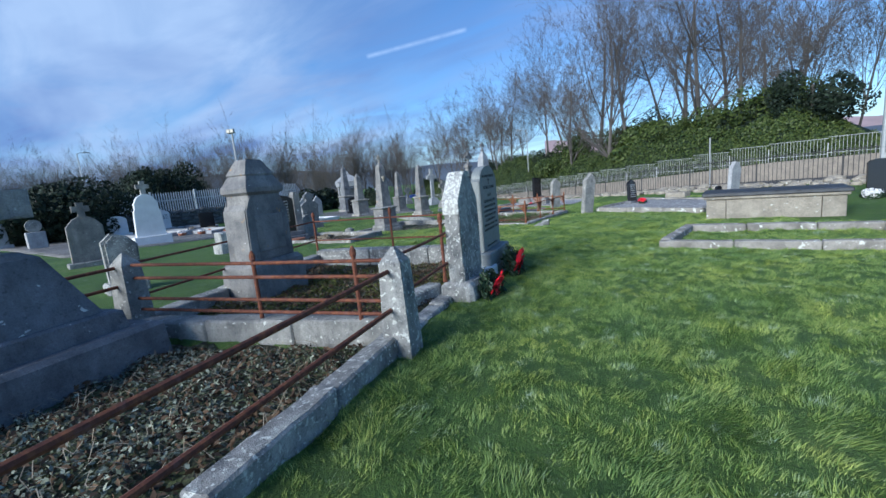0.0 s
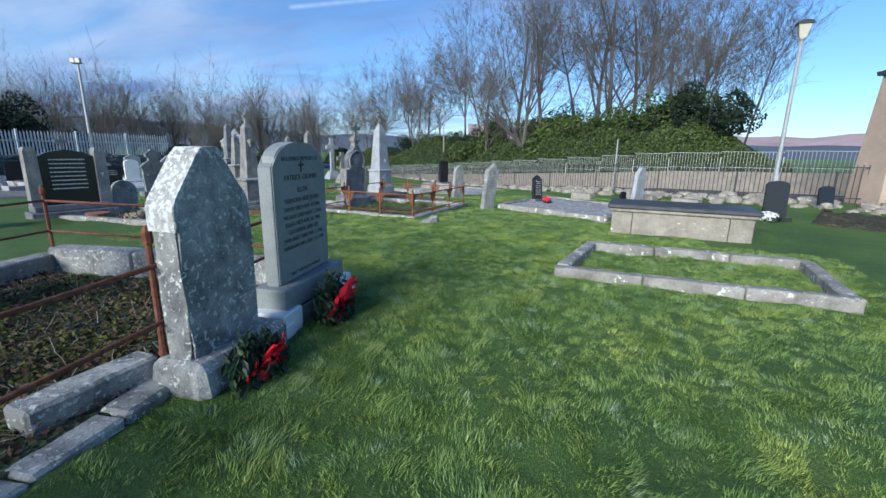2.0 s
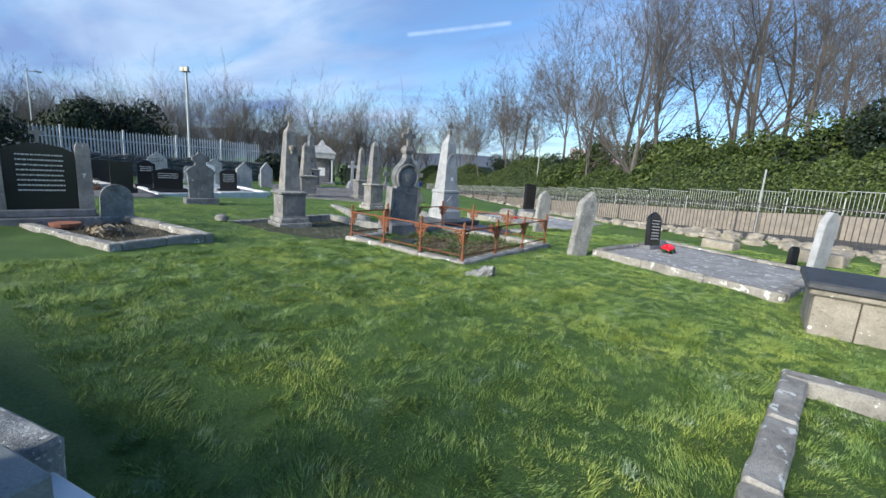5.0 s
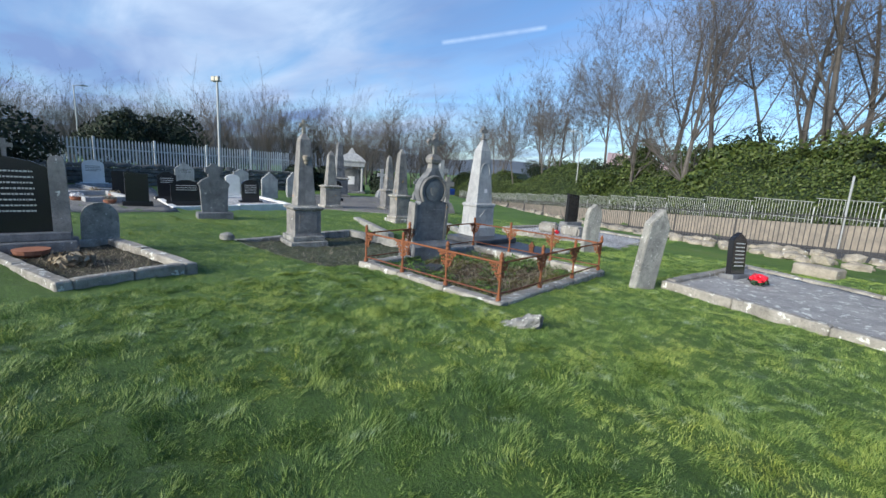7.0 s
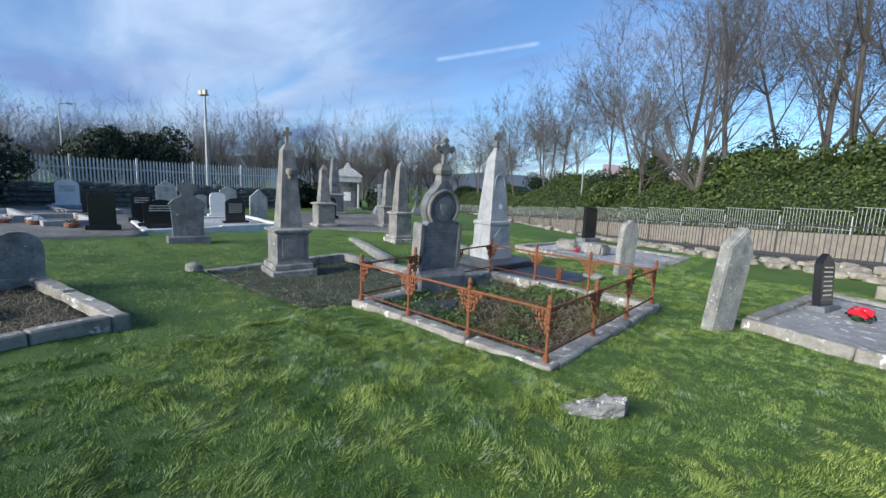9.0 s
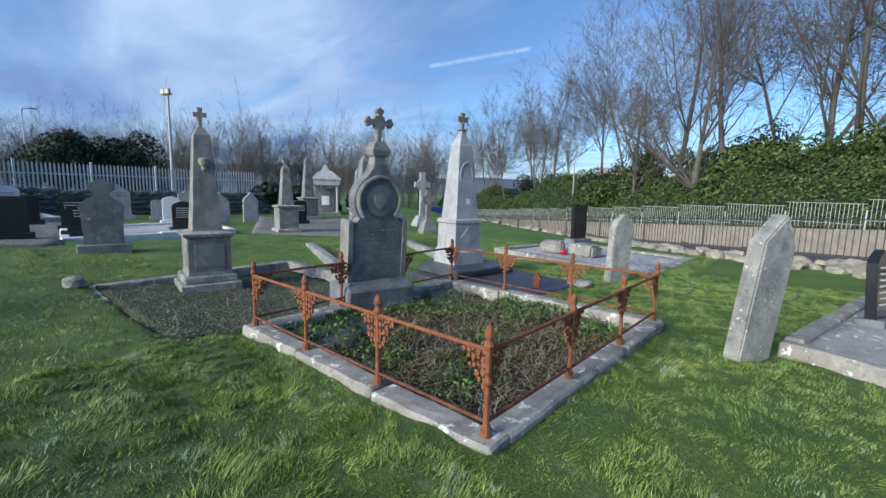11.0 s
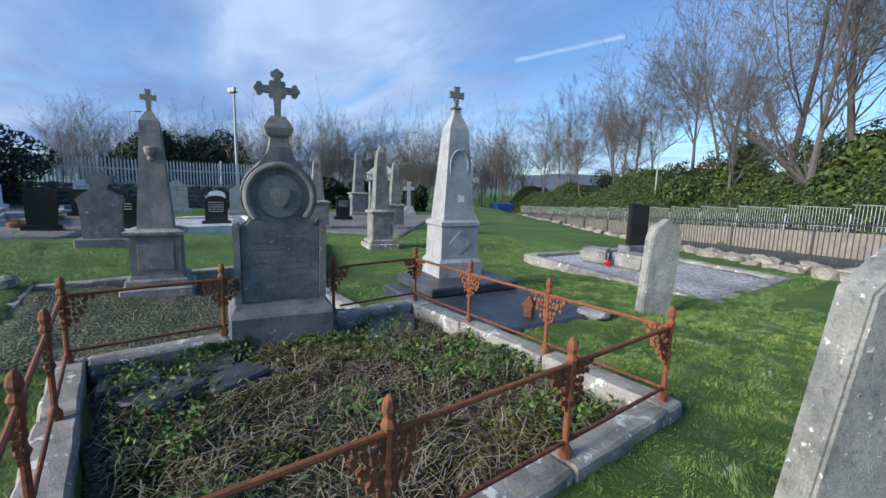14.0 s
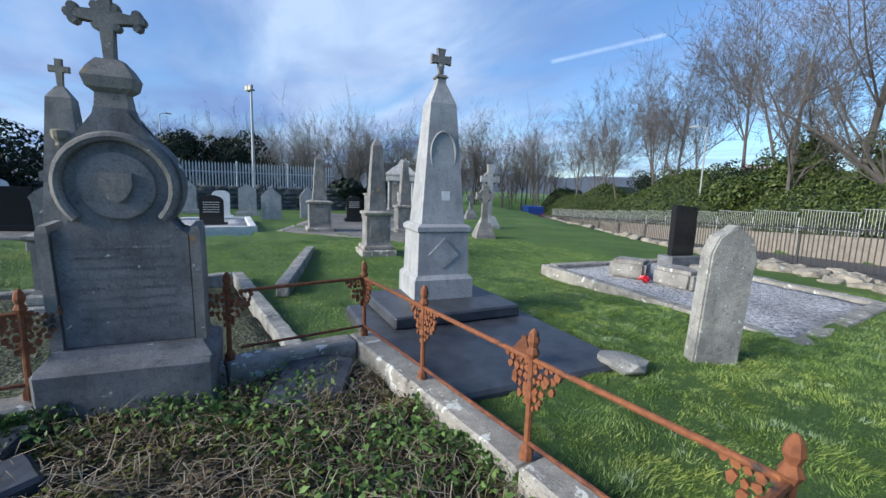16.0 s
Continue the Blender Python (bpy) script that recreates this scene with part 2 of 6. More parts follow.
def blade_material():
    m, n, l, bs = nodes_of("grass blades")
    geo = n.new("ShaderNodeNewGeometry")
    co = n.new("ShaderNodeTexCoord").outputs["Object"]
    r = n.new("ShaderNodeValToRGB")
    r.color_ramp.elements[0].color, r.color_ramp.elements[1].color = (0.042, 0.115, 0.018, 1), (0.30, 0.42, 0.105, 1)
    l.new(geo.outputs["Random Per Island"], r.inputs[0])
    patch, _ = noise_ramp(n, l, co, 1.1, [(0.32, (0.50, 0.62, 0.60)), (0.50, (1.05, 1.0, 0.95)), (0.68, (1.75, 1.38, 1.1))], 8.0, 0.68)
    c = blend(n, l, 1.0, r.outputs["Color"], patch, "MULTIPLY")
    fr, _ = noise_ramp(n, l, co, 3.6, [(0.56, (0, 0, 0)), (0.70, (0.7, 0.7, 0.7))], 10.0, 0.72)
    c = blend(n, l, fr, c, (0.42, 0.52, 0.46))
    l.new(c, bs.inputs["Base Color"])
    bs.inputs["Roughness"].default_value = 0.55
    return m


GRASS_BLADE = blade_material()
STRAW = foliage("dead stems", (0.12, 0.09, 0.055), (0.40, 0.35, 0.26), 0.85)
DEAD_LEAF = foliage("dead brown leaves", (0.035, 0.022, 0.014), (0.13, 0.085, 0.05), 0.85)
CAR_BLUE = plain("blue car paint", (0.01, 0.035, 0.17), 0.3, 0.1, 0.05, 3.0, 0.0)
CAR_GLASS = plain("dark car glass", (0.01, 0.012, 0.015), 0.08, 0, 0.1, 3.0, 0.0)
RUBBER = plain("tyre rubber", (0.02, 0.02, 0.02), 0.85, 0, 0.2, 10.0, 0.1)
TAIL_RED = plain("red tail lamp", (0.5, 0.01, 0.01), 0.2, 0, 0.1, 10.0, 0.0)
RENDER_PINK = plain("buff rendered masonry", (0.44, 0.34, 0.26), 0.85, 0, 0.15, 1.5, 0.2)
HOUSE_WHITE = plain("white rendered house", (0.6, 0.6, 0.58), 0.8, 0, 0.1, 1.0, 0.0)
HOUSE_ROOF = plain("slate roof", (0.08, 0.08, 0.09), 0.7, 0, 0.2, 1.0, 0.0)
LAMP_GLASS = plain("frosted lamp glass", (0.5, 0.47, 0.38), 0.3, 0, 0.1, 8.0, 0.0)


def rust_material(name, a, b, paint, amount):
    m, n, l, bs = nodes_of(name)
    co, _ = coords(n, l)
    c, f = noise_ramp(n, l, co, 22, [(0.25, a), (0.5, b), (0.75, (0.29, 0.11, 0.04))], 9.0, 0.7)
    k, _ = noise_ramp(n, l, co, 9, [(amount, (0, 0, 0)), (amount + 0.08, (1, 1, 1))], 6.0, 0.6)
    c2 = blend(n, l, k, c, paint)
    l.new(c2, bs.inputs["Base Color"])
    bs.inputs["Roughness"].default_value = 0.85
    bump(n, l, bs, f, 0.7, 0.004)
    return m


RUST = rust_material("orange rusted cast iron", (0.10, 0.035, 0.016), (0.20, 0.072, 0.03), (0.05, 0.035, 0.03), 0.60)
RUST_DARK = rust_material("dark brown rusted iron bar", (0.05, 0.02, 0.014), (0.12, 0.04, 0.022), (0.16, 0.07, 0.055), 0.58)


def ground_material():
    m, n, l, bs = nodes_of("winter lawn")
    co = n.new("ShaderNodeTexCoord").outputs["Object"]
    c1, f1 = noise_ramp(n, l, co, 0.55, [(0.3, (0.055, 0.125, 0.018)), (0.55, (0.105, 0.195, 0.030)), (0.78, (0.155, 0.21, 0.048))], 7.0, 0.62)
    c2, f2 = noise_ramp(n, l, co, 45, [(0.28, (0.42, 0.42, 0.42)), (0.72, (1.45, 1.45, 1.3))], 6.0, 0.75)
    c = blend(n, l, 0.85, c1, c2, "MULTIPLY")
    fr, _ = noise_ramp(n, l, co, 1.9, [(0.60, (0, 0, 0)), (0.78, (0.55, 0.55, 0.55))], 9.0, 0.72)
    c = blend(n, l, fr, c, (0.34, 0.40, 0.30))
    bare, _ = noise_ramp(n, l, co, 2.7, [(0.70, (0, 0, 0)), (0.76, (0.7, 0.7, 0.7))], 8.0, 0.7)
    c = blend(n, l, bare, c, (0.06, 0.05, 0.03))
    l.new(c, bs.inputs["Base Color"])
    bs.inputs["Roughness"].default_value = 0.8
    bump(n, l, bs, f2, 1.0, 0.05)
    return m


def speckle(name, stops, scale, relief, big=0.8):
    """Loose small stones or soil litter."""
    m, n, l, bs = nodes_of(name)
    co = n.new("ShaderNodeTexCoord").outputs["Object"]
    v = n.new("ShaderNodeTexVoronoi")
    v.inputs["Scale"].default_value = scale
    l.new(co, v.inputs["Vector"])
    r = n.new("ShaderNodeValToRGB")
    while len(r.color_ramp.elements) < len(stops):
        r.color_ramp.elements.new(0.5)
    for e, (p, c) in zip(r.color_ramp.elements, stops):
        e.position, e.color = p, (*c, 1)
    sep = n.new("ShaderNodeSeparateColor")
    l.new(v.outputs["Color"], sep.inputs[0])
    l.new(sep.outputs[0], r.inputs[0])
    b, _ = noise_ramp(n, l, co, big, [(0.3, (0.6, 0.6, 0.6)), (0.7, (1.2, 1.2, 1.2))], 6.0, 0.6)
    c = blend(n, l, 0.9, r.outputs["Color"], b, "MULTIPLY")
    l.new(c, bs.inputs["Base Color"])
    bs.inputs["Roughness"].default_value = 0.9
    bump(n, l, bs, v.outputs["Distance"], relief, 0.02)
    return m


LAWN = ground_material()
SOIL = speckle("dark soil with leaf litter", [(0.0, (0.02, 0.016, 0.011)), (0.5, (0.05, 0.04, 0.025)), (0.8, (0.07, 0.075, 0.03)), (1.0, (0.14, 0.12, 0.08))], 38, 1.0, 2.0)
MOSSY_SOIL = speckle("mossy leaf litter", [(0.0, (0.02, 0.02, 0.012)), (0.5, (0.05, 0.065, 0.02)), (0.85, (0.08, 0.095, 0.045)), (1.0, (0.17, 0.18, 0.14))], 30, 1.0, 2.0)
GRAVEL_WHITE = speckle("white stone chippings", [(0.0, (0.16, 0.16, 0.17)), (0.4, (0.42, 0.42, 0.43)), (1.0, (0.72, 0.72, 0.72))], 36, 1.0)
GRAVEL_GREY = speckle("grey gravel", [(0.0, (0.09, 0.088, 0.085)), (0.5, (0.19, 0.18, 0.17)), (1.0, (0.32, 0.31, 0.29))], 40, 0.8)
# blue distance haze and pink sunlight are put into these base colours
FAR_HILL = plain("far hillside with painted haze", (0.10, 0.125, 0.16), 1.0, 0, 0.3, 0.006, 0.0)
PINK_HILL = plain("far mountain with painted sunlight", (0.50, 0.36, 0.34), 1.0, 0, 0.3, 0.003, 0.0)


# ---------------------------------------------------------------- ground shape and mesh helpers
def lie(x, y):
    """The height of the lawn."""
    cx, cy = max(-10.0, min(4.0, x)), max(-3.0, min(22.0, y))
    z = 0.019 - 0.0313 * cx - 0.0199 * cy + 0.00275 * cx * cy + 0.00073 * cy * cy
    z -= 0.25 * math.exp(-((x + 12) ** 2 + (y - 13.5) ** 2) / 9.7)
    z -= 0.12 * math.exp(-((x + 11.5) ** 2 + (y - 20.5) ** 2) / 8.0)
    return z


def mesh_object(name, verts, faces, material, parent=None):
    me = bpy.data.meshes.new(name)
    me.from_pydata(verts, [], faces)
    me.materials.append(material)
    ob = new(name, me)
    if parent:
        ob.parent = parent
    return ob


def part(name, bm, material, parent, label="", smooth=False):
    bmesh.ops.recalc_face_normals(bm, faces=bm.faces)
    me = bpy.data.meshes.new(name)
    bm.to_mesh(me)
    bm.free()
    if smooth:
        me.shade_smooth()
    me.materials.append(material)
    ob = new(name, me)
    if parent:
        ob.parent = parent
    if label:
        ob["label"] = label
    return ob


def thing(name, label, category, x, y, rz=0.0, z=None, lean=(0, 0), group="", kind=""):
    ob = new(name)
    ob.matrix_basis = pose(x, y, lie(x, y) if z is None else z, lean[0], lean[1], rz)
    return tagged(ob, label, category, group, kind)


def bm_box(sx, sy, sz, at=(0, 0, 0), bevel=0.01, rough=0.0, rz=0.0, seg=1, cuts=0):
    """A box standing on at, with worn edges."""
    bm = bmesh.new()
    bmesh.ops.create_cube(bm, size=1)
    if cuts:
        bmesh.ops.subdivide_edges(bm, edges=[e for e in bm.edges if e.calc_length() > 0.5], cuts=cuts, use_grid_fill=True)
    for v in bm.verts:
        v.co = Vector((v.co.x * sx, v.co.y * sy, (v.co.z + 0.5) * sz))
    if bevel:
        bmesh.ops.bevel(bm, geom=[e for e in bm.edges if len(e.link_faces) == 2 and e.calc_face_angle(0) > 0.5], offset=bevel, segments=seg, affect="EDGES")
    roughen(bm, rough)
    turn = pose(*at, 0, 0, rz)
    bm.transform(turn)
    return bm


def roughen(bm, amount, freq=6.0):
    if amount:
        for v in bm.verts:
            v.co += amount * noise.noise_vector(v.co * freq + Vector((random.random() * 0.01, 3.1, 7.7)))


def join(*bms):
    """One bmesh out of several."""
    a = bms[0]
    for b in bms[1:]:
        me = bpy.data.meshes.new("join")
        b.to_mesh(me)
        b.free()
        a.from_mesh(me)
        bpy.data.meshes.remove(me)
    return a


def bm_frusta(levels, bevel=0.006, at=(0, 0, 0), cap=True):
    """Square sections stacked: (z, half width x, half width y)."""
    bm = bmesh.new()
    rings = []
    for z, hx, hy in levels:
        rings.append([bm.verts.new((at[0] + sx * hx, at[1] + sy * hy, at[2] + z)) for sx, sy in ((-1, -1), (1, -1), (1, 1), (-1, 1))])
    for a, b in zip(rings, rings[1:]):
        for i in range(4):
            bm.faces.new((a[i], a[(i + 1) % 4], b[(i + 1) % 4], b[i]))
    bm.faces.new(rings[0][::-1])
    bm.faces.new(rings[-1])
    if bevel:
        bmesh.ops.bevel(bm, geom=[e for e in bm.edges if e.calc_face_angle(0) > 0.3], offset=bevel, segments=1, affect="EDGES")
    return bm


def bm_slab(outline, depth, at=(0, 0, 0), bevel=0.012):
    """An upright slab: outline in (x, z), thickness along y, its front at -y."""
    bm = bmesh.new()
    f = [bm.verts.new((at[0] + x, at[1] - depth / 2, at[2] + z)) for x, z in outline]
    b = [bm.verts.new((at[0] + x, at[1] + depth / 2, at[2] + z)) for x, z in outline]
    front, back = bm.faces.new(f), bm.faces.new(b[::-1])
    k = len(f)
    for i in range(k):
        bm.faces.new((f[(i + 1) % k], f[i], b[i], b[(i + 1) % k]))
    if bevel:
        bmesh.ops.bevel(bm, geom=list(front.edges) + list(back.edges), offset=bevel, segments=2, affect="EDGES")
    return bm


def bm_tube(points, radius, sides=8, radius_end=None):
    """A round bar along points."""
    bm = bmesh.new()
    rings = []
    k = len(points)
    for i, p in enumerate(points):
        p = Vector(p)
        d = (Vector(points[min(i + 1, k - 1)]) - Vector(points[max(i - 1, 0)])).normalized()
        a = d.orthogonal().normalized() if i == 0 else (a - d * a.dot(d)).normalized()
        c = d.cross(a)
        r = radius if radius_end is None else radius + (radius_end - radius) * i / (k - 1)
        rings.append([bm.verts.new(p + r * (math.cos(t) * a + math.sin(t) * c)) for t in (2 * math.pi * j / sides for j in range(sides))])
    for u, v in zip(rings, rings[1:]):
        for j in range(sides):
            bm.faces.new((u[j], u[(j + 1) % sides], v[(j + 1) % sides], v[j]))
    bm.faces.new(rings[0][::-1])
    bm.faces.new(rings[-1])
    return bm


def bm_lathe(profile, sides=16, at=(0, 0, 0)):
    bm = bmesh.new()
    rings = [[bm.verts.new((at[0] + r * math.cos(2 * math.pi * j / sides), at[1] + r * math.sin(2 * math.pi * j / sides), at[2] + z)) for j in range(sides)] for r, z in profile]
    for u, v in zip(rings, rings[1:]):
        for j in range(sides):
            bm.faces.new((u[j], u[(j + 1) % sides], v[(j + 1) % sides], v[j]))
    bm.faces.new(rings[0][::-1])
    bm.faces.new(rings[-1])
    return bm


def bm_rock(sx, sy, sz, seed, detail=2, at=(0, 0, 0), block=0.5):
    """A broken stone standing on at; block: how squared it is."""
    rnd = random.Random(seed)
    off = Vector((rnd.uniform(0, 50), rnd.uniform(0, 50), rnd.uniform(0, 50)))
    bm = bmesh.new()
    bmesh.ops.create_icosphere(bm, subdivisions=detail, radius=1)
    for v in bm.verts:
        d = v.co.normalized()
        q = d / max(abs(d.x), abs(d.y), abs(d.z))
        p = d.lerp(q, block) * (1 + 0.22 * noise.noise(d * 1.7 + off) + 0.08 * noise.noise(d * 5 + off))
        v.co = Vector((at[0] + p.x * sx / 2, at[1] + p.y * sy / 2, at[2] + max(-0.05, (p.z + 0.8) * sz / 2)))
    return bm


def cross_outline(h, arm, w, flare=0.0, foot=0.0, arm_z=0.66):
    """A cross, standing on 0: height, arm span, bar width, flare of its ends."""
    a, q, f, z = arm / 2, w / 2, w / 2 + flare, h * arm_z
    return [(-q - foot, 0), (q + foot, 0), (q, z - q), (a, z - f), (a, z + f), (q, z + q), (f, h), (-f, h), (-q, z + q), (-a, z + f), (-a, z - f), (-q, z - q)]


def arch_outline(w, h, rise, n=10):
    a = w / 2
    pts = [(-a, 0), (a, 0), (a, h - rise)]
    pts += [(a * math.cos(t), h - rise + rise * math.sin(t)) for t in (math.pi * i / n for i in range(1, n))]
    return pts + [(-a, h - rise)]


def text_on(words, size, at, material, parent, name="inscription", turn=(90, 0, 0), depth=0.0015, spacing=1.0):
    cu = bpy.data.curves.new(name, "FONT")
    cu.body, cu.size, cu.align_x, cu.extrude, cu.space_character, cu.resolution_u = words, size, "CENTER", depth, spacing, 2
    tmp = new(name + "_text", cu)
    me = bpy.data.meshes.new_from_object(tmp.evaluated_get(bpy.context.evaluated_depsgraph_get()))
    bpy.data.objects.remove(tmp)
    bpy.data.curves.remove(cu)
    me.materials.clear()
    me.materials.append(material)
    ob = new(name, me)
    ob.parent = parent
    ob.matrix_basis = pose(*at, *turn)
    return ob


def bars_on(rows, material, parent, name, y, thick=0.002):
    """Unreadable lines of writing as short bars: (x0, x1, z, height)."""
    for x0, x1, z, h in rows:
        b = []
        x = x0
        while x < x1 - 0.01:
            w = random.uniform(0.6, 2.2) * h
            b.append(bm_box(min(w, x1 - x), thick, h, (x + min(w, x1 - x) / 2, y, z), 0))
            x += w + 0.45 * h
        if b:
            part(name, join(*b), material, parent)["kind"] = "stuff"


# ---------------------------------------------------------------- ground
def soup(name, verts, quads, material, parent=None, tri=False):
    """A mesh of loose faces from arrays."""
    k = 3 if tri else 4
    me = bpy.data.meshes.new(name)
    me.vertices.add(len(verts))
    me.vertices.foreach_set("co", np.asarray(verts, np.float32).ravel())
    f = len(quads)
    me.loops.add(f * k)
    me.loops.foreach_set("vertex_index", np.asarray(quads, np.int32).ravel())
    me.polygons.add(f)
    me.polygons.foreach_set("loop_start", np.arange(0, f * k, k, dtype=np.int32))
    me.polygons.foreach_set("loop_total", np.full(f, k, np.int32))
    me.update(calc_edges=True)
    me.materials.append(material)
    ob = new(name, me)
    if parent:
        ob.parent = parent
    return ob


# the road: (x, y, z of its inner verge), from the gate end down the hill
ROAD = [(30, 13.0, 0.75), (14, 17.2, 0.35), (6.7, 19.9, 0.12), (-2.2, 23.2, -0.12), (-4.4, 24.4, -0.28), (-8, 26.8, -0.55), (-20, 34.2, -1.35), (-34, 43, -2.2), (-62, 60, -3.4)]


def road_at(s):
    """Place and outward normal at the running length s (0 at the third post)."""
    pts = [Vector(p) for p in ROAD]
    run = [0.0]
    for a, b in zip(pts, pts[1:]):
        run.append(run[-1] + (b.xy - a.xy).length)
    s = s + run[2]
    for i in range(len(pts) - 1):
        if s <= run[i + 1] or i == len(pts) - 2:
            u = (s - run[i]) / (run[i + 1] - run[i])
            p = pts[i].lerp(pts[i + 1], u)
            d0 = (pts[i + 1].xy - pts[i].xy).normalized()
            dn = (pts[min(i + 2, len(pts) - 1)].xy - pts[min(i + 1, len(pts) - 2)].xy).normalized()
            dp = (pts[i].xy - pts[i - 1].xy).normalized() if i else d0
            d = (dp.lerp(d0, 0.5 + u) if u < 0.5 else d0.lerp(dn, u - 0.5)).normalized()
            return p, Vector((d.y, -d.x)) * -1 if d.x > 0 else Vector((d.y, -d.x)), d


def road_point(s, out, up=0.0):
    p, n, d = road_at(s)
    return Vector((p.x + n.x * out, p.y + n.y * out, p.z + up))


def side_of_road(x, y):
    """How far a place lies beyond the verge, and the verge's height there."""
    best = (1e9, 0, 0)
    for a, b in zip(ROAD, ROAD[1:]):
        a, b = Vector(a), Vector(b)
        d = b.xy - a.xy
        u = max(0.0, min(1.0, (Vector((x, y)) - a.xy).dot(d) / d.length_squared))
        q = a.lerp(b, u)
        r = Vector((x, y)) - q.xy
        n = Vector((d.y, -d.x)).normalized()
        dist = r.length
        if dist < best[0]:
            best = (dist, math.copysign(dist, r.dot(n)), q.z)
    return best[1], best[2]


BEDS = [[(-8.4, 11.8), (-5.65, 11.95), (-5.6, 15.0), (-8.45, 14.9)], [(-12.4, 11.1), (-8.7, 11.05), (-8.75, 14.4), (-12.65, 14.4)],
        [(-1.7, -1.2), (-2.75, 2.5), (-5.3, 1.4), (-4.4, -1.5)], [(-2.85, 2.95), (-3.6, 5.9), (-6.65, 5.0), (-5.4, 1.8)],
        [(-11.25, 7.25), (-8.85, 7.78), (-9.12, 9.0), (-11.5, 8.58)], [(-4.2, 15.05), (-1.2, 13.85), (-0.62, 16.65), (-3.55, 18.1)],
        [(-10.8, 20.0), (-6.7, 19.15), (-6.7, 22.2), (-10.35, 23.05)], [(-18.45, 11.6), (-18.8, 15.6), (-22.3, 16.0), (-21.8, 12.0)]]


def in_bed(x, y):
    for c in BEDS:
        sides = [(c[(i + 1) % 4][0] - c[i][0]) * (y - c[i][1]) - (c[(i + 1) % 4][1] - c[i][1]) * (x - c[i][0]) > 0 for i in range(4)]
        if all(sides) or not any(sides):
            return True
    return False


def terrain(x, y):
    out, zr = side_of_road(x, y)
    z = lie(x, y)
    z += -0.035 * max(0.0, -34 - x)
    if out > -2.5:
        u = min(1.0, (out + 2.5) / 2.3)
        z = z * (1 - u) + (zr + 0.02) * u
        if out > -0.2:
            z = min(z, zr - 0.4)
        if out > 6.4:
            z = zr + 0.3
        if out > 7.2:
            bank = max(0.0, min(1.0, (2.5 - x) / 6))
            z = zr + 0.3 + bank * min(2.6, 0.45 * (out - 7.2))
    return z


def axis_steps(a, b, near0, near1, fine, coarse):
    out, v = [], a
    while v < b:
        out.append(v)
        gap = max(near0 - v, v - near1, 0)
        v += fine + min(gap * 0.12, coarse)
    return out + [b]


gx, gy = axis_steps(-900, 900, -11, 3.5, 0.13, 120), axis_steps(-900, 900, -1, 20, 0.13, 120)
gv, gf = [], []
for j, y in enumerate(gy):
    for i, x in enumerate(gx):
        z = terrain(x, y) if abs(x) < 90 and abs(y) < 90 else -2.5
        near = max(0.0, 1 - (abs(x + 4) + abs(y - 10)) / 60)
        z += near * (0.04 * noise.noise(Vector((x * 1.3, y * 1.3, 0))) + 0.024 * noise.noise(Vector((x * 3.7, y * 3.7, 5))))
        if near > 0.6:
            z += 0.022 * noise.noise(Vector((x * 2.6, y * 5.2, 8)))
        if near and in_bed(x, y):
            z -= 0.16
        gv.append((x, y, z))
for j in range(len(gy) - 1):
    for i in range(len(gx) - 1):
        a = j * len(gx) + i
        gf.append((a, a + 1, a + 1 + len(gx), a + len(gx)))
ground = mesh_object("ground", gv, gf, LAWN)
ground.data.shade_smooth()
tagged(ground, "gently sloping winter lawn with moss and frosty patches", "ground", kind="structure")


def sheet(name, corners, material, label, category, up=0.02, n=14, kind="structure", rough=0.01, base=None):
    """A thin patch of ground cover on a four-cornered plot."""
    c = [Vector(p) for p in corners]
    vs, fs = [], []
    for j in range(n + 1):
        for i in range(n + 1):
            p = c[0].lerp(c[1], i / n).lerp(c[3].lerp(c[2], i / n), j / n)
            z = (lie(p.x, p.y) if base is None else base) + up + rough * noise.noise(Vector((p.x * 4, p.y * 4, 1)))
            vs.append((p.x, p.y, z))
    for j in range(n):
        for i in range(n):
            a = j * (n + 1) + i
            fs.append((a, a + 1, a + n + 2, a + n + 1))
    edge = [i for i in range(n + 1)] + [j * (n + 1) + n for j in range(1, n + 1)] + [n * (n + 1) + i for i in range(n - 1, -1, -1)] + [j * (n + 1) for j in range(n - 1, 0, -1)]
    k = len(vs)
    vs += [(vs[i][0], vs[i][1], vs[i][2] - 0.12) for i in edge]
    for q in range(len(edge)):
        w = (q + 1) % len(edge)
        fs.append((edge[q], k + q, k + w, edge[w]))
    ob = mesh_object(name, vs, fs, material)
    ob.data.shade_smooth()
    return tagged(ob, label, category, kind=kind)


# road, verge and its far wall
def strip(name, o0, o1, up0, up1, material, label, category, s0=-24, s1=78, step=1.5, drop=0.3):
    vs, fs = [], []
    s = s0
    while s <= s1:
        a, b = road_point(s, o0, up0), road_point(s, o1, up1)
        vs += [a, b, (b.x, b.y, b.z - drop), (a.x, a.y, a.z - drop)]
        s += step
    for i in range(0, len(vs) - 4, 4):
        for k in range(4):
            fs.append((i + k, i + (k + 1) % 4, i + 4 + (k + 1) % 4, i + 4 + k))
    fs += [(0, 1, 2, 3), tuple(len(vs) - 1 - i for i in range(4))]
    return tagged(mesh_object(name, vs, fs, material), label, category, kind="structure")


strip("road", 0.35, 5.7, -0.12, -0.14, ASPHALT, "grey asphalt road sloping down past the graveyard", "road")
strip("wall_roadside", 5.7, 6.15, 0.78, 0.78, RETAINING, "long low sunlit buff roadside wall", "wall", drop=1.3)
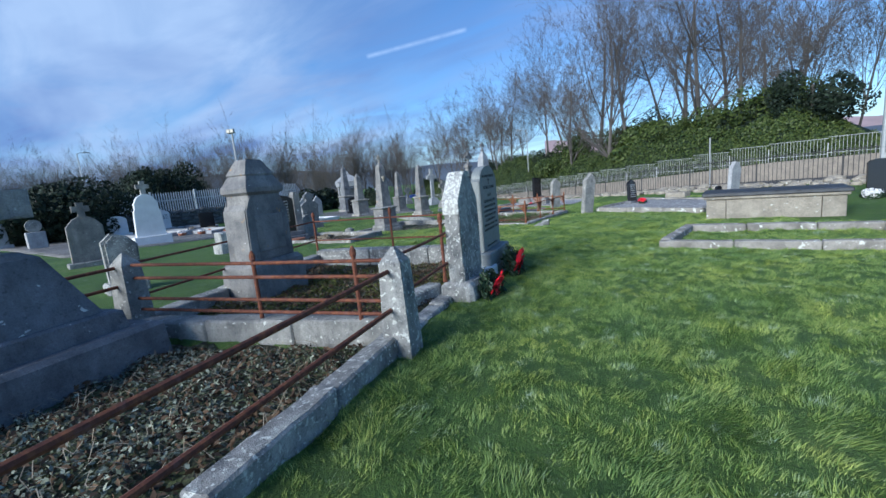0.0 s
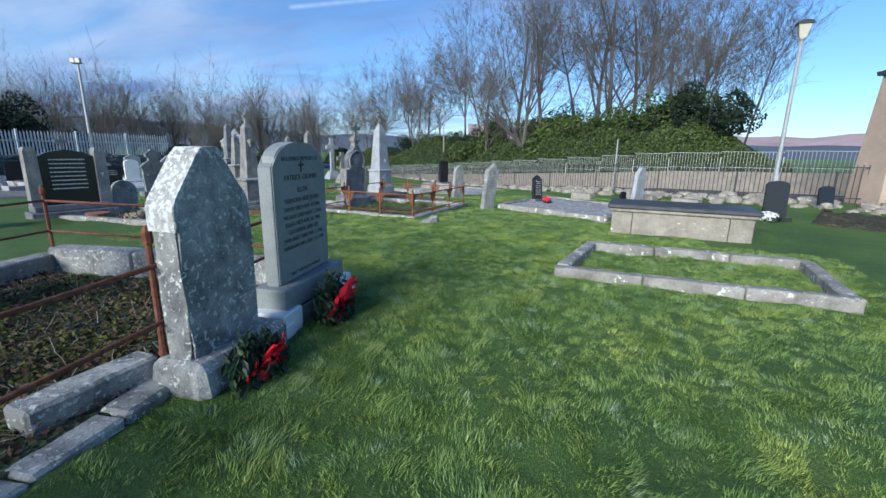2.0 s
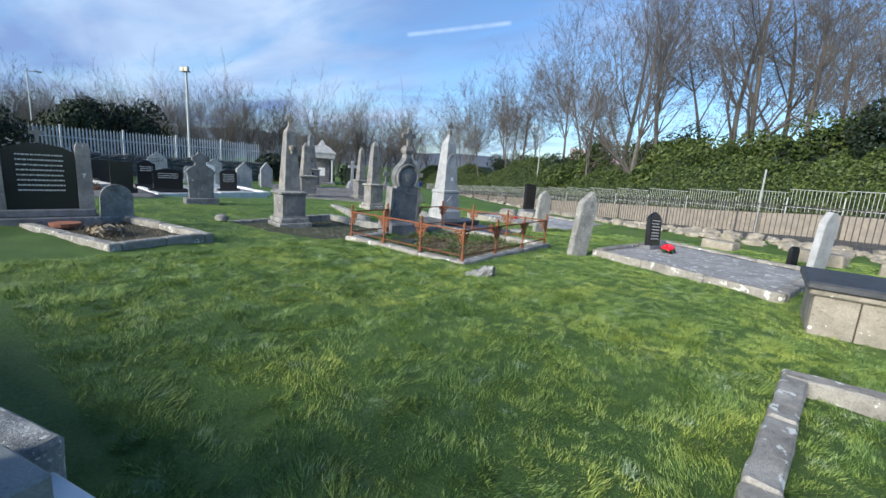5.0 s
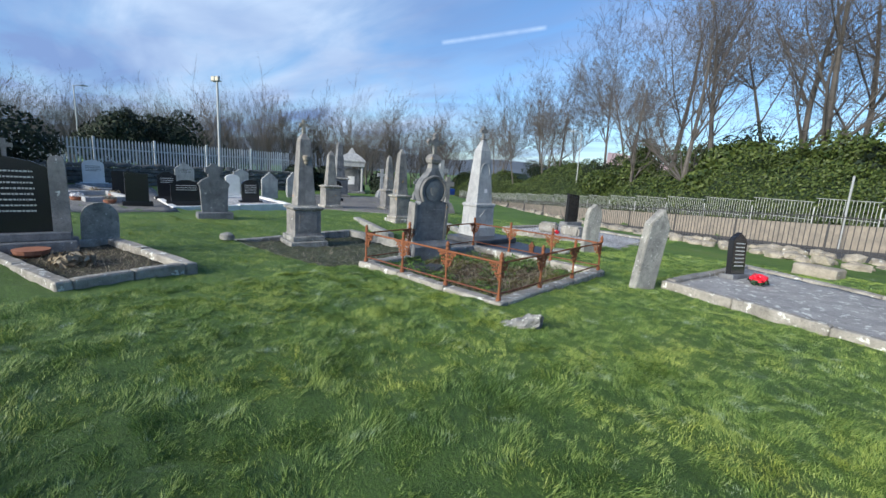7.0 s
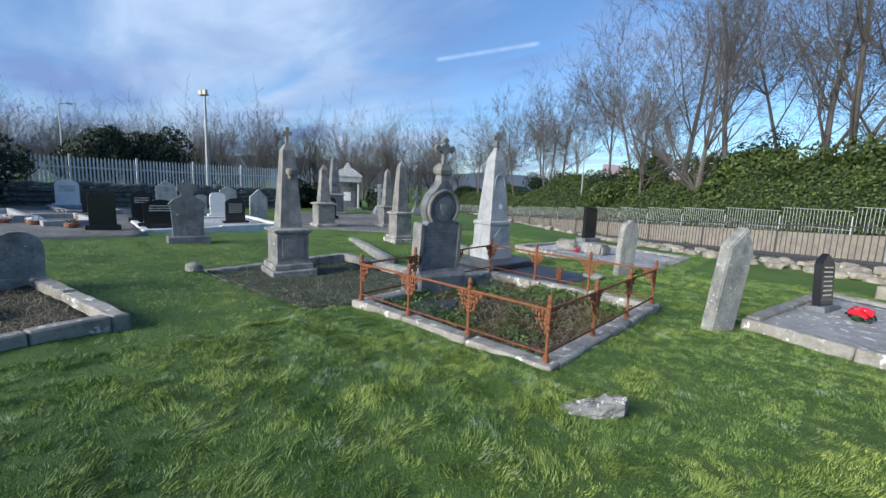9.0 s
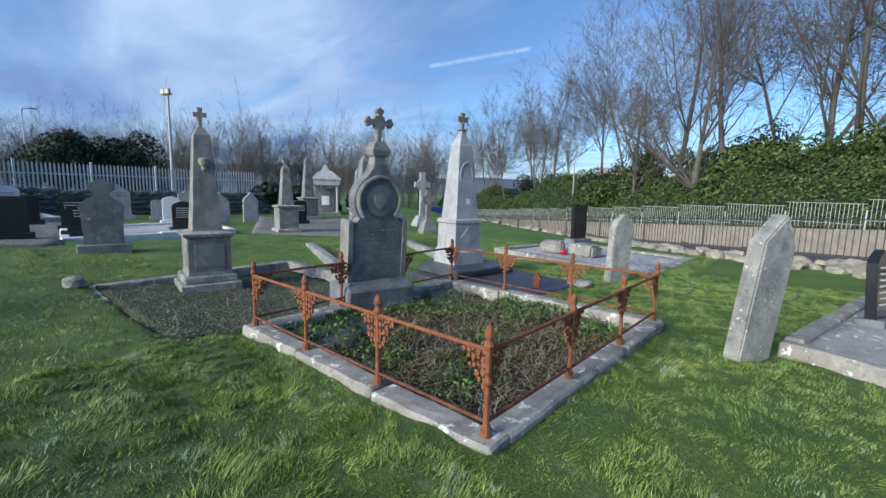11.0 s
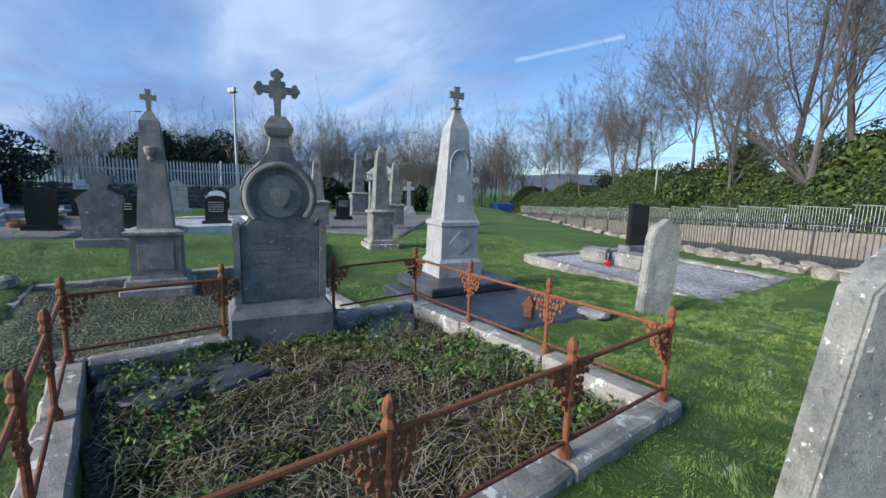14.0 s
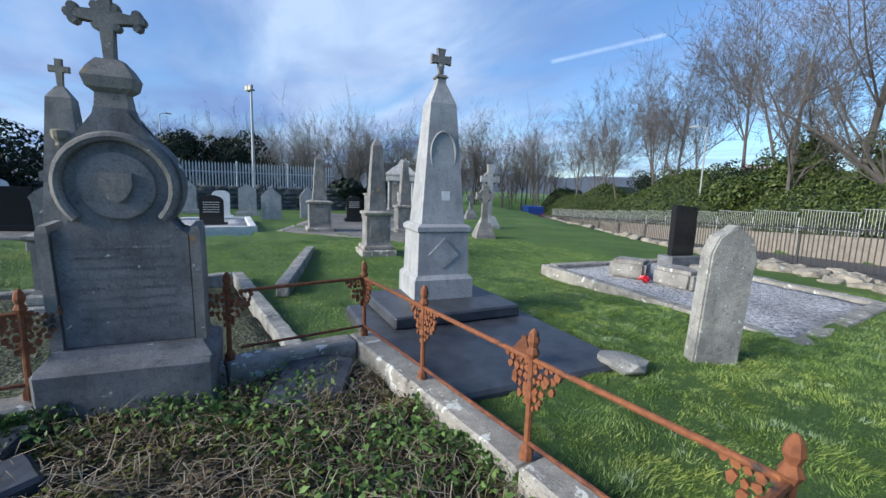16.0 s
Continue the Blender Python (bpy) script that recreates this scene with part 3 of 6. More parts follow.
strip("pavement", -0.22, 0.35, 0.0, 0.0, WALL_STONE, "narrow stone plinth under the roadside railing", "kerb", drop=0.6)


# ---------------------------------------------------------------- roadside: railings, rubble footing, posts
bar_mesh = {}


def railing(s0, s1, name, label, out, up, height, gap, r, material, panel, stepped=False, post_r=0.02):
    """A run of railing panels; each is a thing with rails, posts and bars."""
    s = s0
    while s < s1:
        e = min(s + panel, s1)
        a, b = road_point(s, out, up), road_point(e, out, up)
        if stepped:
            top = max(a.z, b.z)
            b = Vector((b.x, b.y, top)); a = Vector((a.x, a.y, top))
        t = thing(name, label, "railing", a.x, a.y, 0, a.z - (0.1 if not stepped else 0.12), group=name + " along the road")
        d = b - a
        z0 = 0.1 if not stepped else 0.12
        for h in (0.16, height - 0.03):
            part("rail", bm_tube([(0, 0, z0 + h), (d.x, d.y, d.z + z0 + h)], r * 1.5, 4), material, t)
        part("post", bm_box(post_r * 2, post_r * 2, height + z0 + (0.02 if stepped else 0.08), (0, 0, -0.25), 0.004), material, t)
        k = int(d.xy.length / gap)
        for i in range(1, k):
            q = d * (i / k)
            if name not in bar_mesh:
                o = part("bar", bm_tube([(0, 0, -0.02), (0, 0, height + (0.05 if not stepped else -0.04))], r, 4), material, t)
                bar_mesh[name] = o.data
            else:
                o = new("bar", bar_mesh[name])
                o.parent = t
            o.matrix_basis = pose(q.x, q.y, q.z + z0)
        s = e


railing(-20, 62, "iron_railing", "dark thin-barred iron railing on a stone plinth", 0.0, 0.0, 1.15, 0.14, 0.015, IRON, 2.7, False, 0.028)
railing(-17, 62, "street_railing", "grey galvanised guard rail stepped along the roadside wall", 5.95, 0.78, 0.92, 0.13, 0.010, GALV, 2.6, True, 0.022)

sheet("soil_bed", [(3.4, 15.6), (5.2, 14.6), (7.2, 17.2), (4.3, 18.0)], SOIL, "bare dark soil heaped below the rubble footing", "soil", 0.05, 20, rough=0.12)
plaque = thing("grave_marker", "small black marker leaning on the roadside rubble", "marker", 4.55, 18.75, 18, terrain(4.55, 18.75) + 0.05, (-8, 0))
part("slab", bm_slab(arch_outline(0.42, 0.62, 0.1), 0.09), GRANITE, plaque)
part("plinth", bm_box(0.5, 0.2, 0.1, (0, 0, -0.05), 0.012), DARK_STONE, plaque)
rubble = thing("wall_rubble", "broken rubble stone footing along the roadside", "wall", 0, 0, 0, 0, kind="structure")
rock_meshes = []
for i in range(14):
    bm = bm_rock(random.uniform(0.28, 0.55), random.uniform(0.22, 0.4), random.uniform(0.16, 0.28), i, 1, block=0.7)
    me = bpy.data.meshes.new("stone")
    bm.to_mesh(me)
    bm.free()
    me.materials.append(ROUGH_STONE)
    rock_meshes.append(me)
rr = random.Random(5)
count = 0
for row in range(6):
    s = -17 + rr.random()
    while s < 34 and count < 560:
        p = road_point(s, -2.0 + row * 0.33 + rr.uniform(-0.1, 0.1))
        z = terrain(p.x, p.y)
        o = new("stone", rr.choice(rock_meshes))
        o.parent = rubble
        k = rr.uniform(0.65, 1.25)
        o.matrix_basis = pose(p.x, p.y, z - 0.05, rr.uniform(-14, 14), rr.uniform(-14, 14), rr.uniform(0, 360)) @ Matrix.Diagonal((k, k, k, 1))
        count += 1
        s += rr.uniform(0.4, 0.85)

post = thing("sign_post", "thin grey steel post beside the roadside wall", "post", *road_point(12.5, 5.4).xy, 0, road_point(12.5, 5.4).z - 0.14)
part("pole", bm_tube([(0, 0, 0), (0, 0, 2.75)], 0.04, 10), GALV, post)
part("cap", bm_lathe([(0.045, 2.73), (0.045, 2.76), (0.01, 2.79)], 10), GALV, post)


def street_light(x, y, z, h, name, label, arm=0.6, rz=0.0, r=0.075, lantern=False):
    t = thing(name, label, "street lamp", x, y, rz, z)
    part("pole", bm_tube([(0, 0, 0), (0, 0, 1.2), (0, 0, h)], r, 12, r * 0.6), GALV, t)
    part("base_door", bm_box(0.11, 0.04, 0.5, (0, -r, 0.5), 0.006), GALV, t)
    if lantern:
        part("collar", bm_lathe([(0.06, h - 0.06), (0.09, h - 0.02), (0.09, h + 0.02)], 12), GALV, t)
        part("glass", bm_frusta([(h + 0.02, 0.08, 0.08), (h + 0.36, 0.15, 0.15)], 0.006), LAMP_GLASS, t, "pale frosted tapered lantern glass")
        part("hood", bm_frusta([(h + 0.36, 0.19, 0.19), (h + 0.42, 0.17, 0.17), (h + 0.48, 0.07, 0.07)], 0.01), IRON, t, "dark lantern hood")
    else:
        part("arm", bm_tube([(0, 0, h - 0.05), (arm * 0.4, 0, h + 0.08), (arm, 0, h + 0.1)], 0.03, 8), GALV, t)
        part("lamp_head", bm_box(0.5, 0.2, 0.11, (arm + 0.1, 0, h + 0.05), 0.03, seg=2), GALV, t)
    return t


street_light(3.17, 18.48, -0.02, 4.75, "street_lamp", "tall grey lamp post with a tapered lantern head", lantern=True)
street_light(-19.7, 43.7, -2.2, 7.9, "street_lamp", "slim grey street lamp beyond the road", 0.7, 200)
flood = thing("floodlight_mast", "tall slender galvanised floodlight mast behind the fence", "mast", -32.1, 17.95, 20, -0.6)
part("pole", bm_tube([(0, 0, 0), (0, 0, 3), (0, 0, 7.0)], 0.11, 12, 0.06), GALV, flood)
part("crossbar", bm_box(0.7, 0.07, 0.07, (0, 0, 6.9), 0.01), GALV, flood)
for i in (-1, 1):
    lamp = part("floodlight", bm_box(0.32, 0.16, 0.3, (0.17 * i, -0.12, 6.92), 0.03), GALV, flood)
    part("lens", bm_box(0.26, 0.01, 0.24, (0.17 * i, -0.205, 6.95), 0.003), LAMP_GLASS, lamp)
street_light(-52, 13.5, -0.5, 7.5, "street_lamp", "far slim street lamp above the town", 0.6, 90)

pier = thing("gate_pier", "tall buff rendered gate pier with a flat dark cap", "pier", 6.4, 20.4, 20, 0.05)
part("shaft", bm_frusta([(-0.3, 0.62, 0.62), (0.4, 0.6, 0.6), (3.9, 0.44, 0.44)], 0.02), RENDER_PINK, pier)
part("cap", bm_frusta([(3.9, 0.54, 0.54), (4.02, 0.56, 0.56), (4.10, 0.3, 0.3)], 0.01), SLATE_TOP, pier)
shed = thing("roadside_house", "low buff house with a slate roof behind the gate pier", "house", 11.5, 24.2, 20, 0.1)
part("wall", bm_box(6.0, 4.0, 2.4, (0, 0, -0.3), 0.02), RENDER_PINK, shed)
part("roof", bm_slab([(-3.3, 2.1), (3.3, 2.1), (3.3, 2.3), (0, 3.7), (-3.3, 2.3)], 4.5, bevel=0.01), HOUSE_ROOF, shed)
part("window", bm_box(0.9, 0.06, 1.0, (-1.5, -2.0, 0.8), 0.01), CAR_GLASS, shed)


# the van on the road
def van(x, y, z, rz):
    t = thing("van", "dark blue panel van driving down the road", "van", x, y, rz, z)
    side = [(-2.6, 0.35), (2.55, 0.35), (2.62, 0.75), (2.45, 1.12), (1.75, 1.3), (1.15, 2.05), (0.7, 2.18), (-2.45, 2.15), (-2.62, 1.95)]
    part("body", bm_slab(side, 1.85, bevel=0.06), CAR_BLUE, t)
    part("windscreen", bm_slab([(1.7, 1.34), (1.78, 1.34), (1.2, 2.02), (1.12, 2.02)], 1.5, bevel=0), CAR_GLASS, t)
    for sy in (-1, 1):
        part("side_window", bm_slab([(0.45, 1.3), (1.5, 1.3), (1.05, 1.92), (0.45, 1.92)], 0.02, (0, 0.925 * sy, 0), 0.004), CAR_GLASS, t)
        part("tail_lamp", bm_box(0.06, 0.14, 0.42, (-2.62, 0.82 * sy, 0.95), 0.01), TAIL_RED, t)
        for wx in (-1.6, 1.75):
            w = part("wheel", bm_lathe([(0.2, -0.1), (0.32, -0.1), (0.34, 0), (0.32, 0.1), (0.2, 0.1)], 20), RUBBER, t)
            w.matrix_basis = pose(wx, 0.82 * sy, 0.34, 90, 0, 0)
            part("rim", bm_lathe([(0.05, -0.11), (0.2, -0.105), (0.2, 0.105), (0.05, 0.11)], 16), GALV, w)
    part("rear_bumper", bm_box(0.12, 1.8, 0.25, (-2.62, 0, 0.35), 0.03), RUBBER, t)


vp, vn, vd = road_at(58.0)
van(vp.x + vn.x * 2.2, vp.y + vn.y * 2.2, vp.z - 0.13, math.degrees(math.atan2(vd.y, vd.x)))


# ---------------------------------------------------------------- plots: kerbs
def kerb_run(t, a, b, w, h, material, name="kerb", pieces=2, sink=0.15):
    """Kerb stones end to end from a to b, in the plot's own space."""
    a, b = Vector(a), Vector(b)
    d = (b - a) / pieces
    ang = math.degrees(math.atan2(d.y, d.x))
    for i in range(pieces):
        c = a + d * (i + 0.5)
        bm = bm_box(d.length - 0.006, w * random.uniform(0.95, 1.03), h + sink + random.uniform(-0.01, 0.01), (0, 0, -sink), 0.018, 0.0, cuts=9)
        roughen(bm, 0.011, 5)
        roughen(bm, 0.004, 15)
        bm.transform(pose(c.x, c.y, 0, random.uniform(-1, 1), random.uniform(-0.6, 0.6), ang))
        k = part(name, bm, material, t)


def plot(name, label, corners, z, w, h, material, pieces=(2, 2, 2, 2), group="kerbed grave plots"):
    cx, cy = sum(p[0] for p in corners) / 4, sum(p[1] for p in corners) / 4
    t = thing(name, label, "grave kerb", cx, cy, 0, z, group=group)
    q = [(x - cx, y - cy, 0) for x, y in corners]
    for i in range(4):
        a, b = Vector(q[i]), Vector(q[(i + 1) % 4])
        d = (b - a).normalized() * w * 0.5
        if pieces[i]:
            kerb_run(t, a - d if i % 2 == 0 else a + d, b + d if i % 2 == 0 else b - d, w, h, material, pieces=pieces[i])
    return t


# kerb rectangle on the lawn
plot("grave_kerb", "pale lichened stone kerb round a grass grave", [(-1.27, 8.30), (1.83, 8.47), (1.92, 10.42), (-1.08, 10.2)], -0.10, 0.17, 0.13, KERB_STONE, (3, 2, 3, 2))
rk = thing("boulder", "white lichened boulder lying on the lawn", "rock", 2.45, 8.35)
part("rock", bm_rock(0.5, 0.42, 0.42, 77, 3), LIMESTONE_WHITE, rk)


# ---------------------------------------------------------------- chest tomb, dark stone, slab plot on the road side
tomb = thing("chest_tomb", "low sandy stone chest tomb with a dark slab lid", "tomb", 0.33, 12.72, 1, -0.12)
for i, (x0, x1) in enumerate(((-1.26, -0.86), (-0.855, 0.86), (0.865, 1.26))):
    for sy in (-1, 1):
        part("side_panel", bm_box(x1 - x0 - 0.006, 0.12, 0.46, ((x0 + x1) / 2, 0.46 * sy, 0), 0.01), SANDY, tomb)
for sx in (-1, 1):
    part("end_panel", bm_box(0.12, 0.78, 0.46, (1.2 * sx, 0, 0), 0.01), SANDY, tomb)
part("cornice", bm_box(2.62, 1.14, 0.07, (0, 0, 0.465), 0.02), SANDY, tomb)
part("lid", bm_box(2.7, 1.2, 0.09, (0, 0, 0.535), 0.02, cuts=5), SLATE_TOP, tomb, "dark slate lid with pale worn edges")

small = thing("headstone", "small dark headstone with white flowers at its foot", "headstone", 2.7, 15.9, 8, None, (-4, 0))
part("slab", bm_slab(arch_outline(0.5, 1.0, 0.12), 0.12), GRANITE, small)
part("plinth", bm_box(0.7, 0.3, 0.12, (0, 0, -0.04), 0.01), GRANITE, small)


def petals(center, n, spread, size, seed, parent, name, material):
    """A loose head of small curled petals."""
    rnd = random.Random(seed)
    vs, fs = [], []
    for i in range(n):
        u = Vector((rnd.gauss(0, 1), rnd.gauss(0, 1), rnd.gauss(0, 0.8))).normalized()
        p = Vector(center) + Vector((u.x * spread[0], u.y * spread[1], u.z * spread[2])) * rnd.random() ** 0.4
        a = u.orthogonal().normalized()
        a = Matrix.Rotation(rnd.uniform(0, 6.28), 3, u) @ a
        b = u.cross(a)
        s = size * rnd.uniform(0.6, 1.3)
        k = len(vs)
        vs += [p - a * s * 0.5, p + b * s * 0.3 + u * s * 0.2, p + a * s * 0.6 + u * s * 0.1, p - b * s * 0.3 + u * s * 0.2]
        fs.append((k, k + 1, k + 2, k + 3))
    ob = mesh_object(name, [tuple(v) for v in vs], fs, material, parent)
    return ob


bunch = thing("flower_bunch", "bunch of white flowers at the foot of a dark headstone", "flowers", 2.5, 15.45)
petals((0, 0, 0.14), 160, (0.22, 0.18, 0.14), 0.09, 3, bunch, "petals", WHITE_RIBBON)
petals((0.05, 0, 0.08), 60, (0.24, 0.2, 0.08), 0.1, 4, bunch, "leaves", WREATH_LEAF)

L_CORNERS = [(-4.25, 15.0), (-1.15, 13.75), (-0.55, 16.7), (-3.55, 18.2)]
flag = plot("flagged_plot", "low kerbed plot paved with pale grey broken flags", L_CORNERS, -0.15, 0.16, 0.14, KERB_STONE, (3, 2, 3, 2))
sheet("slab_bed", [(-4.2, 15.05), (-1.2, 13.85), (-0.62, 16.65), (-3.55, 18.1)], FLAG, "pale grey broken paving slabs on a grave", "paving", 0.0, 16, base=-0.06, rough=0.03)
dks = thing("headstone", "small black leaning headstone with a scalloped top", "headstone", -3.55, 16.75, 73, -0.05, (-6, 4))
part("slab", bm_slab([(-0.26, 0), (0.26, 0), (0.26, 0.68), (0.18, 0.76), (0.08, 0.78), (0, 0.84), (-0.08, 0.78), (-0.18, 0.76), (-0.26, 0.68)], 0.1), GRANITE, dks)
part("plinth", bm_box(0.68, 0.26, 0.1, (0, 0, -0.05), 0.012), DARK_STONE, dks)
bars_on([(-0.17, 0.17, 0.62 - 0.07 * i, 0.022) for i in range(7)], LETTER_PALE, dks, "inscription", -0.052)
red1 = thing("flower_bunch", "bunch of red flowers before a small black headstone", "flowers", -3.15, 16.35, 0, -0.06)
petals((0, 0, 0.12), 110, (0.13, 0.13, 0.08), 0.08, 8, red1, "petals", RED_RIBBON)
petals((0, 0, 0.05), 60, (0.16, 0.16, 0.05), 0.09, 9, red1, "leaves", WREATH_LEAF)
grey1 = thing("headstone", "narrow grey pointed headstone leaning sideways", "headstone", -0.55, 17.6, 60, None, (0, 7))
part("slab", bm_slab([(-0.24, -0.1), (0.24, -0.1), (0.24, 0.98), (0.1, 1.22), (-0.1, 1.22), (-0.24, 0.98)], 0.13), PALE_GREY, grey1)
blk = thing("grave_marker", "small black grave marker against a grey headstone", "marker", -0.95, 17.55, 60)
part("slab", bm_slab(arch_outline(0.28, 0.45, 0.08), 0.08), GRANITE, blk)
for i, (x, y, sx, h) in enumerate(((-2.4, 19.2, 0.8, 0.26), (-0.4, 18.8, 0.9, 0.3), (0.9, 18.1, 0.8, 0.28))):
    b = thing("stone_block", "squared sandy stone block lying by the rubble wall", "stone block", x, y, -24, group="fallen stone blocks")
    part("block", bm_box(sx, 0.4, h, (0, 0, -0.04), 0.03, 0.02, cuts=2), SANDY, b)

# leaning pale headstone and the small one behind it
Ls = thing("headstone", "tall pale pitted limestone headstone leaning over", "headstone", -4.56, 14.62, 62, None, (2, 6))
part("slab", bm_slab([(-0.21, -0.2), (0.21, -0.2), (0.21, 1.1), (0.02, 1.36), (-0.21, 1.1)], 0.16, bevel=0.015), LIMESTONE, Ls)
Ss = thing("headstone", "small pale limestone headstone with clipped shoulders", "headstone", -6.8, 17.55, 62, None, (0, 3))
part("slab", bm_slab([(-0.21, -0.15), (0.21, -0.15), (0.21, 0.98), (0.16, 1.12), (0.09, 1.16), (0, 1.23), (-0.09, 1.16), (-0.16, 1.12), (-0.21, 0.98)], 0.15, bevel=0.015), LIMESTONE, Ss)
stub = thing("stone_block", "white lichened jagged loose stone on the grass", "stone block", -4.8, 11.22, 30)
bm = bm_rock(0.5, 0.2, 0.12, 12, 3, block=0.3)
for v in bm.verts:
    v.co.z *= max(0.35, min(2.2, 1.0 + v.co.x * 4.5 + 0.8 * noise.noise(v.co * 11)))
    v.co.y += 0.05 * noise.noise(v.co * 9 + Vector((4, 1, 2)))
part("rock", bm, LIMESTONE_WHITE, stub)

# chippings plot with the black headstone
N_C = [(-10.9, 19.9), (-6.6, 19.0), (-6.6, 22.3), (-10.4, 23.2)]
plot("chippings_plot", "pale kerbed plot filled with white chippings", N_C, -0.36, 0.22, 0.13, KERB_STONE, (3, 2, 3, 2))
sheet("chippings_bed", [(-10.8, 20.0), (-6.7, 19.15), (-6.7, 22.2), (-10.35, 23.05)], GRAVEL_WHITE, "white stone chippings on a grave", "gravel", 0.0, 16, base=-0.29, rough=0.02)
Ms = thing("headstone", "narrow polished black headstone on a grey base", "headstone", -9.9, 22.9, 75, -0.36)
part("slab", bm_slab([(-0.3, 0.3), (0.3, 0.3), (0.3, 1.34), (-0.3, 1.40)], 0.14), GRANITE, Ms)
part("base", bm_box(0.85, 0.4, 0.32, (0, 0, -0.02), 0.015), DARK_STONE, Ms)
for i, (x, y, sx, sy, h, r) in enumerate(((-9.65, 20.7, 0.62, 0.5, 0.36, 20), (-8.75, 20.75, 0.75, 0.5, 0.34, -10))):
    b = thing("stone_block", "fallen pale stone block on a chippings grave", "stone block", x, y, r, -0.31, group="fallen stone blocks")
    bm = bm_box(sx, sy, h, (0, 0, 0), 0.06, 0.02, cuts=2, seg=2)
    part("block", bm, KERB_STONE, b)
red2 = thing("flower_bunch", "small red flowers between fallen blocks", "flowers", -9.2, 20.45, 0, -0.3)
petals((0, 0, 0.08), 60, (0.1, 0.1, 0.06), 0.06, 10, red2, "petals", RED_RIBBON)

# ---------------------------------------------------------------- rusty railed plot, round-headed stone
HZ = -0.22
HC = [(-8.38, 11.74), (-5.5, 11.76), (-5.48, 15.0), (-8.5, 14.97)]
hk = plot("railed_plot_kerb", "pale stone kerb round an overgrown railed plot", HC, HZ, 0.21, 0.14, KERB_STONE, (3, 3, 3, 3))
hb = sheet("soil_bed", [(-8.32, 11.8), (-5.65, 11.95), (-5.6, 15.05), (-8.42, 14.9)], SOIL, "dark soil and leaf litter in a railed plot", "soil", 0.0, 30, base=-0.23, rough=0.07)


def ornate_post(t, x, y, z, wings, h=0.62):
    """A cast post with a finial and pierced leafy brackets that reach out along wings."""
    p = part("post", join(
        bm_lathe([(0.035, 0), (0.035, 0.05), (0.018, 0.08), (0.017, 0.3), (0.03, 0.33), (0.017, 0.36), (0.02, h - 0.1), (0.034, h - 0.07), (0.02, h - 0.04), (0.03, h - 0.01), (0.022, h + 0.03), (0.006, h + 0.05)], 8)), RUST, t)
    p.matrix_basis = pose(x, y, z)
    for k, (wx, wy) in enumerate(wings):
        d = Vector((wx, wy)).normalized()
        bm = bmesh.new()
        rnd = random.Random(int(1000 * (x + 50) + 77 * y) + k)
        # leafy scroll: a fan of small lobes with gaps, narrowing downwards
        lobes = []
        for row in range(6):
            reach = 0.17 * (1 - row / 6.5)
            zz = h - 0.12 - row * 0.042
            u = 0.012
            while u < reach:
                s = rnd.uniform(0.012, 0.021)
                lobes.append((u + s, zz + rnd.uniform(-0.012, 0.012), s))
                u += s * 2.2
        for u, zz, s in lobes:
            c = Vector((d.x * u, d.y * u, zz))
            side = Vector((-d.y, d.x, 0)) * 0.008
            along = Vector((d.x, d.y, 0))
            ring = [c + along * (s * math.cos(a)) + Vector((0, 0, s * 1.3 * math.sin(a))) for a in (rnd.uniform(0, 1) + 2 * math.pi * i / 5 for i in range(5))]
            f = [bm.verts.new(q + side) for q in ring]
            b = [bm.verts.new(q - side) for q in ring]
            bm.faces.new(f)
            bm.faces.new(b[::-1])
            for i in range(5):
                bm.faces.new((f[i], b[i], b[(i + 1) % 5], f[(i + 1) % 5]))
        w = part("bracket", bm, RUST, p, "pierced leafy rusted bracket")


def rail_bar(t, a, b, z0, z1, r=0.013, mat=None, name="rail"):
    mid = (Vector(a) + Vector(b)) / 2
    sag = random.uniform(-0.006, 0.006)
    part(name, bm_tube([(a[0], a[1], z0), (mid.x, mid.y, (z0 + z1) / 2 + sag), (b[0], b[1], z1)], r, 8), mat or RUST, t)


hr = thing("grave_railing", "rusted orange cast-iron grave railing with leafy posts", "railing", 0, 0, 0, HZ + 0.14)
ring = [Vector(p) for p in HC]
for i in range(4):
    a, b = ring[i], ring[(i + 1) % 4]
    along = (b - a)
    k = 3
    for j in range(k):
        q = a + along * (j / k)
        w = [along, -along] if j else [along, ring[i - 1] - a]
        ornate_post(hr, q.x, q.y, 0, w)
    for u0, u1 in (((0.0, 0.31), (0.65, 1.0)) if i == 3 else ((0.0, 1.0),)):
        p, q = a + along * u0, a + along * u1
        rail_bar(hr, p, q, 0.52, 0.52, 0.014)
        rail_bar(hr, p, q, 0.09, 0.09, 0.012, RUST_DARK)

rh = thing("monument", "dark weathered round-headed monument topped by a stone cross", "monument", -8.52, 13.36, 79, -0.30, (4.2, 0))
part("plinth", bm_box(0.95, 0.58, 0.52, (0, 0, -0.10), 0.025, 0.01, cuts=4), DARK_STONE, rh)
part("base_moulding", bm_frusta([(0.42, 0.46, 0.25), (0.46, 0.42, 0.18), (0.49, 0.40, 0.16)], 0.008), DARK_STONE, rh)
pts = [(-0.36, 0.48), (0.36, 0.48), (0.36, 1.22), (0.29, 1.22), (0.23, 1.30)]
pts += [(0.335 * math.cos(a), 1.50 + 0.335 * math.sin(a)) for a in (radians(d) for d in range(-40, 61, 12))]
pts += [(0.11, 1.86), (0.085, 1.95)]
pts = pts + [(-x, z) for x, z in pts[::-1] if x > 0]
pts = [p for i, p in enumerate(pts) if not (i > 1 and p == (-0.36, 0.48))]
part("slab", bm_slab(pts, 0.2, bevel=0.015), DARK_STONE, rh)
